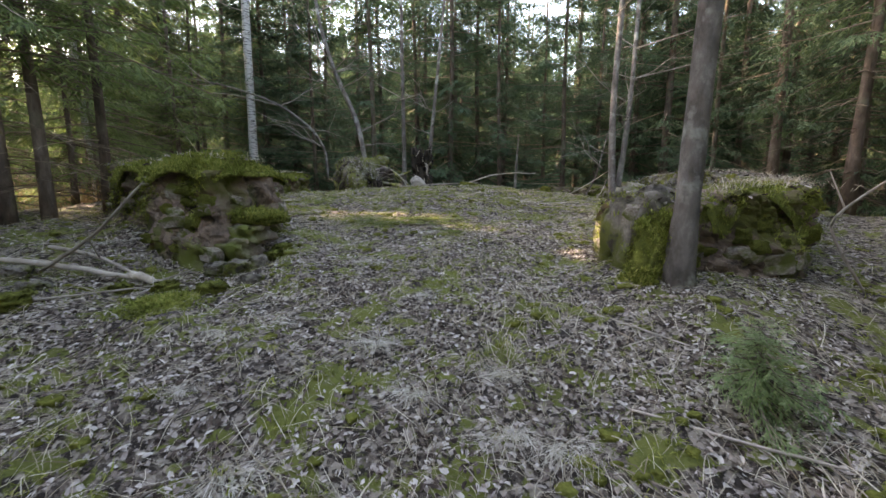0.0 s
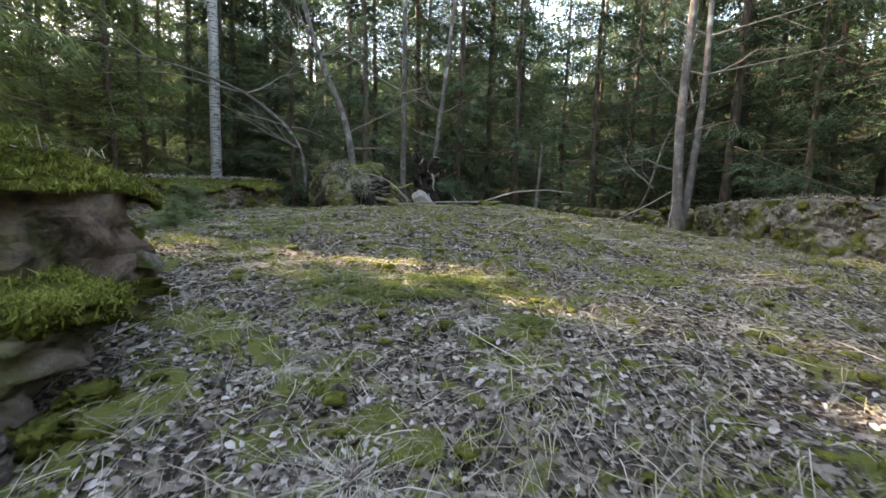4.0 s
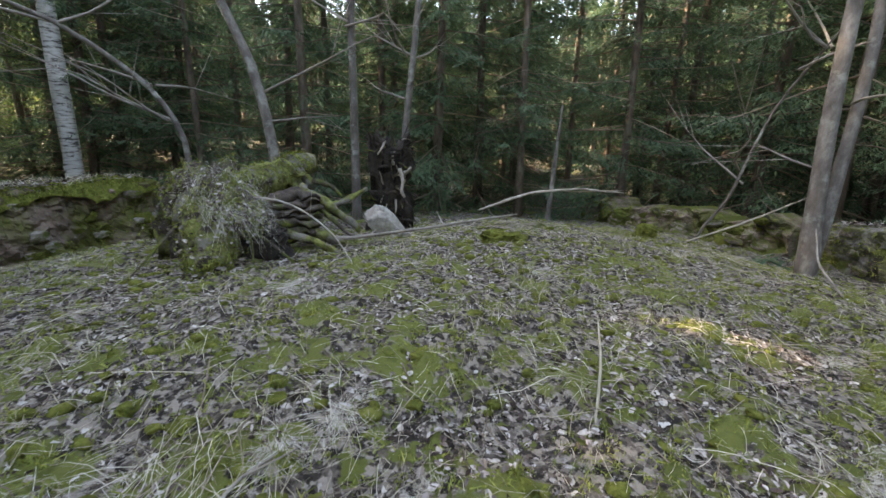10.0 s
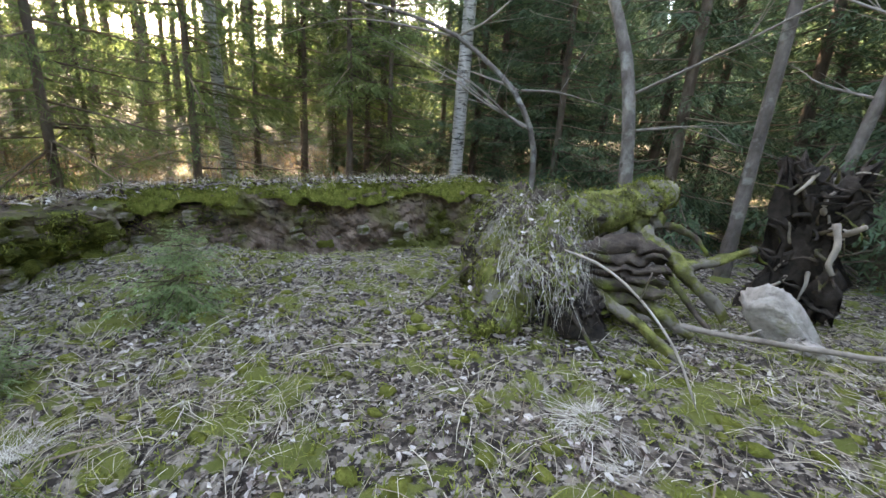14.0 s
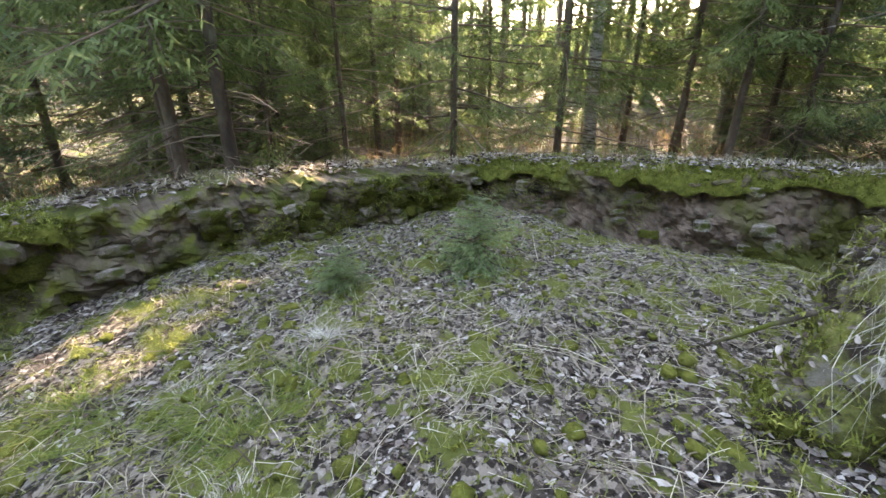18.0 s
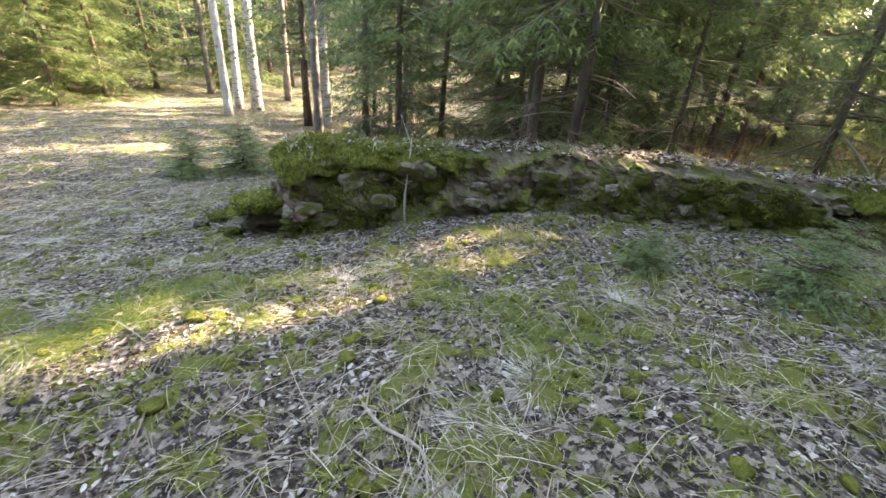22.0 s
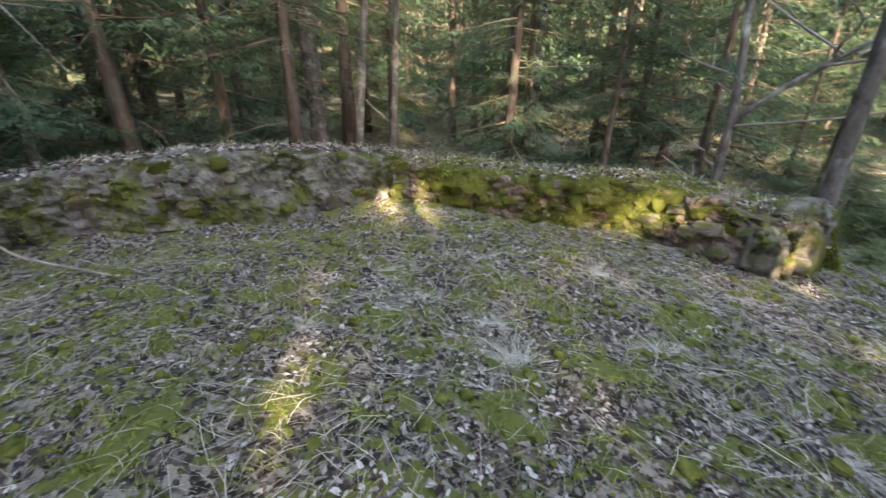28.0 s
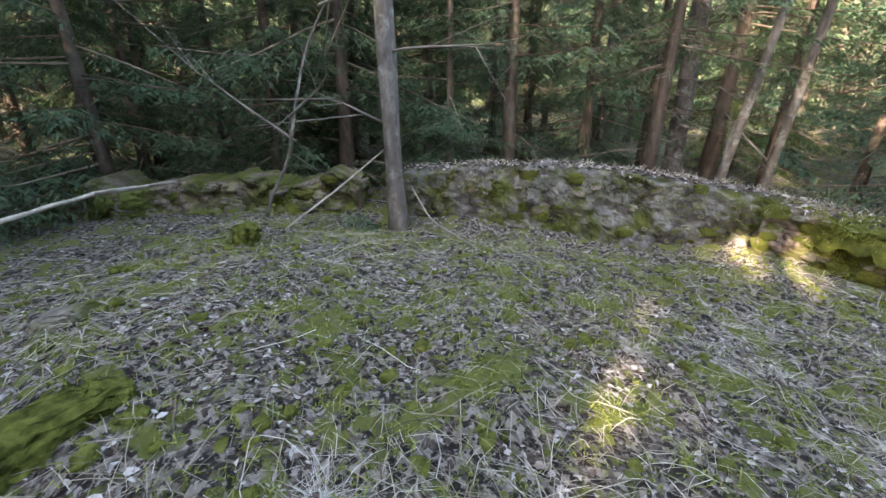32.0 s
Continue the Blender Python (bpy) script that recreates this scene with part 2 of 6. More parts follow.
M_needle3 = material("sunlit_young_needles", [(0.1, (0.055, 0.088, 0.034)), (0.5, (0.115, 0.165, 0.056)), (0.9, (0.21, 0.25, 0.095))], 1.2, 3, 0.7, 0, island=0.5, spec=0.3, translucent=0.5)
M_sapling = material("sapling_needles", [(0.1, (0.085, 0.14, 0.06)), (0.5, (0.155, 0.23, 0.09)), (0.9, (0.27, 0.33, 0.15))], 1.2, 3, 0.6, 0, island=0.5, spec=0.4, translucent=0.4)
M_dead = material("dead_twigs", [(0.2, (0.06, 0.045, 0.035)), (0.6, (0.16, 0.125, 0.095)), (0.9, (0.28, 0.23, 0.18))], 4, 4, 0.9, 0, island=0.6)
M_brown = material("dry_undergrowth", [(0.1, (0.12, 0.075, 0.04)), (0.5, (0.27, 0.17, 0.085)), (0.9, (0.40, 0.29, 0.16))], 4, 3, 0.9, 0, island=0.8, translucent=0.2)
M_farwood = material("far_wood", [(0.3, (0.018, 0.026, 0.015)), (0.5, (0.045, 0.06, 0.034)), (0.72, (0.09, 0.10, 0.062))], 0.5, 8, 1.0, 0, stretch=(1, 1, 0.25), second=[((0.05, 0.038, 0.026), 0.7, 0.56, 0.05)], spec=0.0)
M_spruce = material("spruce_bark", [(0.3, (0.045, 0.034, 0.027)), (0.55, (0.11, 0.084, 0.067)), (0.75, (0.20, 0.162, 0.132))], 9, 8, 0.95, 1.0, 26, (1, 1, 0.35),
                    second=[((0.12, 0.125, 0.09), 1.7, 0.6, 0.08)], per_object=0.15)
M_alder = material("grey_bark", [(0.3, (0.055, 0.047, 0.041)), (0.55, (0.13, 0.116, 0.104)), (0.75, (0.24, 0.225, 0.205))], 8, 8, 0.9, 0.9, 28, (1, 1, 0.5),
                   second=[((0.30, 0.31, 0.28), 3.1, 0.62, 0.07), ((0.05, 0.042, 0.036), 5.0, 0.66, 0.05)], per_object=0.1)
M_birch = material("birch_bark", [(0.36, (0.06, 0.055, 0.05)), (0.44, (0.32, 0.31, 0.29)), (0.6, (0.40, 0.385, 0.36)), (0.8, (0.52, 0.51, 0.48))], 5, 7, 0.8, 0.5, 18, (1, 1, 4.5),
                   second=[((0.05, 0.045, 0.04), 4.0, 0.66, 0.03)], per_object=0.1)
M_twig = material("dead_wood", [(0.2, (0.12, 0.10, 0.085)), (0.55, (0.28, 0.25, 0.21)), (0.85, (0.48, 0.44, 0.38))], 7, 6, 0.85, 0.5, 40, (1, 1, 1), per_object=0.3)
M_branch = material("thin_branches", [(0.2, (0.10, 0.085, 0.075)), (0.55, (0.20, 0.18, 0.16)), (0.85, (0.34, 0.32, 0.29))], 5, 4, 0.9, 0, per_object=0.1)
M_rot = material("rotten_wood", [(0.3, (0.02, 0.016, 0.013)), (0.55, (0.07, 0.055, 0.045)), (0.75, (0.15, 0.125, 0.10))], 10, 8, 0.95, 1.0, 30, (1, 1, 1), second=[((0.09, 0.11, 0.02), 3.5, 0.56, 0.08)])
M_soil = material("black_soil", [(0.3, (0.012, 0.010, 0.009)), (0.6, (0.045, 0.037, 0.031)), (0.8, (0.09, 0.075, 0.062))], 12, 8, 1.0, 1.0, 40)
M_wall = material("old_masonry", [(0.3, (0.075, 0.058, 0.044)), (0.5, (0.16, 0.125, 0.098)), (0.75, (0.29, 0.245, 0.20))], 5, 8, 0.95, 1.0, 22,
                  second=[((0.03, 0.026, 0.02), 2.1, 0.57, 0.06), ((0.075, 0.088, 0.02), 1.7, 0.50, 0.06), ((0.13, 0.14, 0.03), 5.0, 0.60, 0.05)])
M_earth = material("reddish_earth_wall", [(0.3, (0.06, 0.044, 0.035)), (0.5, (0.155, 0.112, 0.088)), (0.75, (0.29, 0.225, 0.185))], 6, 9, 0.95, 1.0, 24,
                   second=[((0.025, 0.02, 0.016), 3.1, 0.58, 0.05), ((0.075, 0.08, 0.02), 1.5, 0.53, 0.06)])
M_plaster = material("lime_mortar", [(0.3, (0.06, 0.055, 0.05)), (0.5, (0.145, 0.135, 0.125)), (0.75, (0.30, 0.29, 0.275))], 4, 8, 0.95, 0.9, 22,
                     second=[((0.075, 0.085, 0.02), 2.2, 0.53, 0.06), ((0.035, 0.03, 0.026), 2.3, 0.61, 0.06)])
M_stone = material("field_stone", [(0.25, (0.07, 0.056, 0.046)), (0.5, (0.18, 0.148, 0.122)), (0.75, (0.36, 0.325, 0.29))], 7, 8, 0.9, 0.9, 30,
                   second=[((0.085, 0.10, 0.022), 1.4, 0.52, 0.08)], per_object=0.3)
M_mosslog = material("mossy_wood", [(0.3, (0.05, 0.046, 0.03)), (0.48, (0.10, 0.105, 0.035)), (0.62, (0.19, 0.20, 0.065)), (0.8, (0.30, 0.28, 0.15))], 9, 9, 1.0, 1.0, 45, second=[((0.16, 0.145, 0.12), 6.0, 0.55, 0.04), ((0.04, 0.032, 0.026), 4.0, 0.62, 0.04)], spec=0.1)
M_pale = material("pale_granite", [(0.25, (0.16, 0.145, 0.125)), (0.5, (0.31, 0.285, 0.255)), (0.75, (0.44, 0.41, 0.375))], 14, 8, 0.9, 0.8, 40, second=[((0.16, 0.17, 0.06), 5, 0.66, 0.06)])
M_boulder = material("lichened_boulder", [(0.3, (0.06, 0.053, 0.045)), (0.5, (0.15, 0.135, 0.115)), (0.75, (0.33, 0.30, 0.265))], 9, 9, 0.9, 0.9, 34,
                     second=[((0.085, 0.098, 0.024), 2.6, 0.50, 0.06), ((0.04, 0.035, 0.03), 4.5, 0.60, 0.05)])
M_lime = material("white_lime", [(0.25, (0.12, 0.12, 0.115)), (0.5, (0.24, 0.24, 0.24)), (0.75, (0.42, 0.43, 0.43))], 10, 8, 0.9, 0.8, 30, second=[((0.10, 0.11, 0.03), 6, 0.56, 0.05), ((0.10, 0.085, 0.07), 9, 0.55, 0.05)])
M_fungus = material("bracket_fungus", [(0.3, (0.20, 0.14, 0.08)), (0.6, (0.42, 0.33, 0.20))], 12, 5, 0.7, 0.3)
M_cut = material("sawn_wood", [(0.3, (0.13, 0.12, 0.08)), (0.6, (0.25, 0.24, 0.17))], 12, 6, 0.9, 0.6)


# ---- trees ----
SUN_WAY = np.array(_to)
ACROSS = np.array([math.cos(radians(SUN_AZ)), math.sin(radians(SUN_AZ))])
# where crowns are cut open for sunbeams: middle and half width across, from and to along
SUNBEAMS = [(5.74, 0.42, -5.9, -1.3), (4.62, 0.32, -0.6, 1.0), (5.35, 0.40, 1.1, 2.2), (9.12, 0.24, -1.3, -0.1), (8.2, 0.36, 1.7, 3.2), (-4.0, 0.5, -4.0, 2.0), (-6.5, 0.4, -6.0, 1.0)]


def rot_z(a):
    c, s = np.cos(a), np.sin(a)
    return np.array([[c, -s, 0], [s, c, 0], [0, 0, 1.0]])


def spray(length, rng, fine, droop):
    """A spruce branch along +x from the origin: a thin stem with flat side sprays of narrow needle tufts. fine: how close they stand."""
    n = max(5, int(length * (10 if fine > 3 else 8)))
    k = {2: 4, 3: 5, 4: 6}.get(fine, 8)
    half = 0.0085 if fine > 4 else 0.0145 if fine > 3 else 0.025 if fine == 3 else 0.038
    stem_z = lambda x: -droop * (x / length) ** 1.6 * length + 0.12 * length * (x / length) ** 3
    x = np.repeat(np.linspace(0.10, 1, n) * length, 2)
    side = np.tile([-1.0, 1.0], n)
    m = len(x)
    L = (0.34 * (1 - 0.6 * x / length) + 0.12) * rng.uniform(0.7, 1.25, m) * min(1.3, length)
    a = side * rng.uniform(0.55, 1.1, m)
    d = np.stack([np.cos(a), np.sin(a), -rng.uniform(0.15, 0.95, m)], 1)
    d /= np.linalg.norm(d, axis=1)[:, None]
    o = np.stack([x, 0 * x, stem_z(x)], 1)
    t0 = (np.arange(k)[None] + rng.uniform(0, 1, (m, k))) / k
    p = o[:, None] + d[:, None] * (L[:, None] * t0)[..., None]
    s2 = np.where(np.arange(k) % 2, -1.0, 1.0)[None] * rng.uniform(0.35, 1.0, (m, k))
    out = np.stack([-np.sin(a), np.cos(a), 0 * a], 1)
    dd = d[:, None] + out[:, None] * s2[..., None] + np.stack([0 * t0, 0 * t0, -rng.uniform(-0.15, 0.45, (m, k))], -1)
    dd /= np.linalg.norm(dd, axis=-1)[..., None]
    l2 = L[:, None] * rng.uniform(0.26, 0.48, (m, k)) * (1.15 - 0.5 * t0)
    w = np.cross(dd, [0, 0, 1.0]) + rng.normal(size=(m, k, 3)) * 0.35
    w *= half / (np.linalg.norm(w, axis=-1)[..., None] + 1e-6)
    V = np.stack([p - w, p + w, p + dd * l2[..., None]], 2).reshape(-1, 3)
    F = np.arange(len(V)).reshape(-1, 3)
    sx = np.linspace(0, length, 4 if fine > 3 else 2)
    st = tube(np.stack([sx, 0 * sx, stem_z(sx)], 1), np.linspace(0.009 + 0.006 * length, 0.003, len(sx)), 3, cap=False)
    return (V, F), st


def bare_branch(length, rng, twigs=6):
    """A dead spruce branch along +x, thin, with a few bare twigs."""
    sx = np.linspace(0, length, 4)
    dz = -0.25 * length * (sx / length) ** 2
    out = [tube(np.stack([sx, 0.04 * length * np.sin(sx * 3), dz], 1), np.linspace(0.011, 0.003, 4), 3, cap=False)]
    for k in range(twigs):
        x = rng.uniform(0.3, 1) * length
        a, l = rng.choice([-1, 1]) * rng.uniform(0.5, 1.1), rng.uniform(0.15, 0.4) * min(1.5, length)
        t = np.linspace(0, 1, 2)[:, None]
        p0 = np.array([x, 0, -0.25 * length * (x / length) ** 2])
        out.append(tube(p0 + t * l * np.array([np.cos(a), np.sin(a), -0.25]), [0.005, 0.002], 3, cap=False))
    return join(out)


def spruce_meshes(seed, height, reach, low, fine, per_m, radius, needle, dead_to=0.0, at=None, tall=False):
    """Meshes of a spruce at the origin: trunk, crown, dead lower branches. low: where the green begins; at: the place
    of a tree of its own, whose crown gets holes cut for the chosen sun patches."""
    rng = np.random.default_rng(seed)
    zs = np.linspace(-0.15, height, 14)
    r = radius * (1 - zs / height).clip(0.02) ** 0.8
    r[0] *= 1.5
    r[1] *= 1.12
    lean = rng.normal(size=2) * 0.012
    tv, tf = tube(np.stack([zs * lean[0] + 0.02 * np.sin(zs), zs * lean[1], zs], 1), r, 10, 0.04, rng)
    trunk = np_mesh("spruce_trunk", tv, tf, M_spruce)
    kinds = (0.6, 1.0, 1.5, 2.1)
    close = [spray(l, rng, fine, d) for l in kinds for d in (0.12, 0.28)]
    far = [spray(l, rng, max(2, fine // 2), d) for l in kinds for d in (0.12, 0.28)] if fine > 3 else close
    leaf, wood, levels = [], [], []
    z = low
    while z < height:
        levels.append(z)
        z += rng.uniform(0.4, 1.6) / (per_m if tall or z < 7 else per_m * (0.9 if z < 12.5 else 0.25))
    for z in levels:
        u = (z - low * 0.5) / (height - low * 0.5)
        want = reach * (1 - u) ** 0.85 * rng.uniform(0.6, 1.15) + 0.15
        i = int(np.argmin([abs(want - l) for l in kinds])) * 2 + int(rng.integers(2))
        (lv, lf), (sv, sf) = (close if z < 6.5 else far)[i]
        s = want / kinds[i // 2]
        M = rot_z(rng.uniform(0, 2 * np.pi)) * s
        up = rng.uniform(-0.30, 0.06) + 0.45 * u
        T = np.array([[np.cos(up), 0, -np.sin(up)], [0, 1, 0], [np.sin(up), 0, np.cos(up)]])
        o = np.array([z * lean[0], z * lean[1], z])
        leaf.append((lv @ T.T @ M.T + o, lf))
        wood.append((sv @ T.T @ M.T + o, sf))
    cv, cf = join(leaf)
    if at is not None:
        mids = cv[cf[0]].mean(1) + np.asarray(at)
        cf = [cf[0][~sun_gap(mids, tall)]]
    crown = np_mesh("spruce_crown", cv, cf, needle, smooth=False)
    if dead_to > 0:
        for k in range(int(dead_to * 9)):
            z = rng.uniform(0.35, dead_to)
            bv, bf = bare_branch(rng.uniform(0.5, 1.6), rng)
            wood.append((bv @ rot_z(rng.uniform(0, 6.3)).T + np.array([z * lean[0], z * lean[1], z]), bf))
    wv, wf = join(wood)
    if at is not None:
        wf = [f[~sun_gap(wv[f].mean(1) + np.asarray(at), tall)] for f in wf]
    return trunk, crown, np_mesh("spruce_branches", wv, wf, M_dead)


def spruce(meshes, x, y, z, turn, scale, label):
    root = empty("spruce_tree", x, y, z)
    root.rotation_euler = (0, 0, turn)
    root.scale = (scale, scale, scale)
    for name, me in zip(("trunk", "crown", "brushwood"), meshes):
        ob = part(name, me, root)
        if name == "brushwood":
            ob["kind"] = "stuff"
    return tagged(root, label, "tree", "spruces of the wood")


def sun_gap(P, tall=False):
    """True for crown points to cut away, so that sun patches fall at set places on the ruin's floor and walls."""
    H = P - np.outer((P[:, 2] - 1.1) / SUN_WAY[2], SUN_WAY)
    across = H[:, 0] * ACROSS[0] + H[:, 1] * ACROSS[1]
    out = np.zeros(len(P), bool)
    ahead = H[:, 0] * ACROSS[1] - H[:, 1] * ACROSS[0]
    for c, w, q0, q1 in SUNBEAMS:
        out |= (np.abs(across - c) < w) & (ahead > q0) & (ahead < q1)
    out &= np.sin(9.1 * H[:, 0] + 1.6 * np.sin(4.6 * H[:, 1])) * np.sin(8.3 * H[:, 1] + 1.3 * np.sin(3.9 * H[:, 0])) > -0.16
    if tall:   # more holes cut in the tall crowns, to light the thicket behind the walls
        out |= (across > 3.2) & (across < 16) & (ahead < -4.4 - 1.8 * np.clip(across - 3.7, 0, 2.8))
        out |= np.sin(P[:, 0] * 1.7 + 2.0 * np.sin(P[:, 2] * 1.1)) * np.sin(P[:, 1] * 1.9 + P[:, 2] * 1.3) > 0.12
    return out


def limb_tree(name, rows, mat, seed, label, twigs=10, twig_from=2.0, sides=10):
    """A bare leafless tree. rows: stems, each a list of (x, y, z, radius) from the ground up; limbs and twigs grow from each stem."""
    rng = np.random.default_rng(seed)
    x0, y0, z0 = rows[0][0][:3]
    root = empty(name, x0, y0, z0)
    for stem in rows:
        S = np.array(stem, float)
        S[:, :3] -= (x0, y0, z0)
        t = np.linspace(0, 1, 16)
        base = np.linspace(0, 1, len(S))
        C = np.stack([np.interp(t, base, S[:, c]) for c in range(4)], 1)
        for c in range(3):
            C[1:-1, c] = (C[:-2, c] + 2 * C[1:-1, c] + C[2:, c]) / 4
        C[0, 2] -= 0.12
        part("trunk", np_mesh("bare_trunk", *tube(C[:, :3], C[:, 3], sides, 0.05, rng), mat), root)
        woods = []
        for k in range(twigs):
            i = rng.integers(4, 16)
            if C[i, 2] < twig_from and rng.uniform() < 0.8:
                continue
            L = rng.uniform(0.8, 2.6)
            a = rng.uniform(0, 6.28)
            d = np.array([np.cos(a), np.sin(a), rng.uniform(0.1, 0.9)])
            tt = np.linspace(0, 1, 6)
            p = C[i, :3] + tt[:, None] * d * L + np.stack([0.12 * np.sin(tt * 5 + a), 0.12 * np.cos(tt * 4) - 0.12, -0.25 * tt**2 * L * rng.uniform(0, 1)], 1)
            woods.append(tube(p, np.linspace(0.02, 0.004, 6), 5, cap=False))
            for q in range(4):
                j = rng.integers(1, 6)
                l2 = rng.uniform(0.2, 0.8)
                d2 = d + rng.normal(size=3) * 0.7
                woods.append(tube(p[j] + np.linspace(0, 1, 4)[:, None] * d2 * l2, [0.007, 0.005, 0.004, 0.002], 4, cap=False))
        if woods:
            part("brushwood", np_mesh("bare_branches", *join(woods), M_branch), root)["kind"] = "stuff"
    return tagged(root, label, "tree")

# ---- plan ----
W1 = ((-2.36, 5.12), (-5.66, 9.48), (1.70, 1.76, 1.79, 1.80, 1.76, 1.70))
W1_BOW = -0.36   # the front wall bends outwards in its middle
W2 = ((-5.87, 9.55), (-3.66, 13.92), (1.68, 1.76, 1.82, 1.86))
W3 = ((1.88, 3.90), (3.5, 4.15), (1.36, 1.40, 1.48, 1.52))
PIER = ((-1.92, 5.02), (-2.80, 5.42), (1.66, 1.70, 1.70))
W4 = ((3.45, 4.25), (5.7, 6.65), (1.48, 1.50, 1.58))
W5 = ((5.98, 6.5), (6.2, 11.4), (1.62, 1.78, 1.86, 1.80, 1.66))
W6 = ((6.2, 11.9), (5.2, 16.2), (1.62, 1.5, 1.45))
FOOTPRINTS = [(w[0], w[1], 0.85) for w in (W2, W3, W4, W5, W6)] + [(W1[0], (-4.3, 7.08), 0.72), ((-4.3, 7.08), W1[1], 0.72)] + [(PIER[0], PIER[1], 1.05)]


def in_clearing(x, y):
    c = 0.25 * (y - 3)
    return (-24 < y < 4 and abs(x - c) < 3.6 + 0.06 * max(0.0, -y)) or (-9 < y < 3 and abs(x) < 3.5)


# spruces that can be told apart: kind, x, y, scale
NEAR_TREES = [
    ("A", -7.6, 15.6, 0.9), ("A", -6.3, 17.4, 1.0), ("A", -9.4, 17.2, 1.0), ("A", -5.0, 18.4, 0.9), ("A", -8.2, 19.2, 1.1), ("A", -11.6, 18.6, 1.1),
    ("L", 0.4, -9.6, 0.6), ("L", -1.2, -9.9, 0.8), ("L", -2.9, -9.6, 0.75), ("L", -4.6, -11.0, 0.8), ("L", -0.4, -11.6, 0.9), ("L", 2.2, -9.2, 0.7), ("L", -3.8, -12.4, 0.9),
    ("B", -8.2, -3.7, 1.0), ("B", -10.6, -2.2, 0.7), ("B", -10.3, -2.7, 0.7),
    ("A", 7.7, 12.8, 1.1), ("B", 8.7, 9.9, 1.2), ("B", 8.1, 7.5, 1.1), ("A", 6.9, 3.7, 0.9), ("A", 9.3, 8.4, 0.9), ("A", 7.9, 10.9, 0.7), ("L", -8.4, 7.4, 0.7), ("L", -9.3, 10.3, 0.6), ("A", -7.3, 5.6, 0.6), ("L", -9.9, 5.6, 0.8), ("A", -8.9, 3.2, 0.8), ("A", -4.2, 20.5, 1.0), ("A", 2.0, 20.5, 1.1), ("A", 8.6, 19.6, 1.0), ("A", -7.4, 20.6, 1.0), ("A", 4.6, 22.0, 1.1), ("A", -1.6, 22.0, 1.1),
    ("A", -9.4, 4.0, 0.9), ("L", -12.6, 6.0, 1.0), ("A", -12.0, 2.5, 1.0), ("L", -13.2, 8.6, 0.9), ("A", -7.0, 0.6, 0.7), ("L", -15.5, 9.0, 1.0), ("A", -5.2, 19.5, 1.0), ("A", 0.2, 18.6, 1.0), ("A", 6.0, 19.5, 1.0), ("A", 10.6, 17.6, 1.0), ("A", 11.6, 14.8, 0.9), ("A", 14.5, 7.5, 0.9), ("L", 13.0, 4.2, 0.9), ("A", 10.8, 0.6, 0.9), ("A", 10.0, 9.6, 0.5), ("L", 14.0, 12.5, 0.9),
    ("B", -5.3, 5.95, 1.0), ("B", -5.0, 6.2, 0.9), ("B", -4.7, 6.9, 0.9), ("A", -7.1, 9.4, 0.8), ("A", -8.0, 11.4, 0.9), ("A", -7.3, 6.4, 0.8), ("A", -7.7, 4.5, 0.9), ("B", -10.6, 6.5, 1.0), ("B", -10.3, 7.8, 1.0), ("B", -11.3, 8.2, 1.2),
    ("A", -11.2, 4.8, 1.0), ("B", -9.7, 13.4, 1.0), ("B", -9.0, 14.2, 1.1), ("B", -10.2, 15.0, 1.0), ("B", -7.6, 14.4, 1.0), ("B", -8.6, 15.8, 1.0),
    ("B", -6.0, 2.7, 0.8), ("B", -6.3, 2.4, 0.7), ("A", -8.3, 2.0, 0.8), ("A", -9.5, -0.5, 1.0), ("A", -8.6, 6.1, 0.8),
    ("A", -1.5, 16.6, 1.0), ("A", -6.0, 18.0, 1.0), ("A", 4.0, 19.0, 1.0), ("A", 7.4, 17.0, 1.0), ("A", 7.3, 14.0, 0.9), ("A", 1.4, 16.8, 1.0), ("A", -3.9, 17.0, 0.9), ("A", 2.6, 17.6, 1.0),
    ("A", 9.6, 14.6, 1.0), ("A", 5.6, 15.8, 0.9), ("A", 9.2, 11.6, 0.8), ("B", 3.2, 16.0, 0.9), ("B", 11.0, 12.0, 1.0), ("B", 9.0, 13.2, 0.8),
    ("A", 4.4, 1.2, 0.8), ("A", 6.2, 0.6, 1.0), ("A", 7.2, 3.0, 0.8), ("A", 5.6, 2.4, 0.6), ("A", 8.6, -1.0, 1.0), ("A", 3.6, -2.2, 0.45), ("A", 4.6, -3.5, 0.6),
    ("B", 11.4, 2.1, 1.0), ("B", 10.3, 4.6, 1.0), ("B", 12.2, 6.6, 1.1), ("B", 12.4, 9.6, 1.0), ("A", 13.0, 10.6, 1.0), ("B", 9.6, 6.0, 1.2),
    ("L", -7.0, -13.0, 1.0), ("L", -4.6, -14.6, 1.0), ("L", -2.4, -14.0, 0.9), ("L", 0.4, -12.6, 0.9), ("L", -5.6, -17.0, 1.1), ("L", 2.6, -10.5, 0.9), ("L", -9.6, -11.0, 1.0), ("A", 5.2, -7.0, 0.8), ("L", -3.6, -16.5, 1.0), ("A", 6.5, -4.8, 0.9),
]

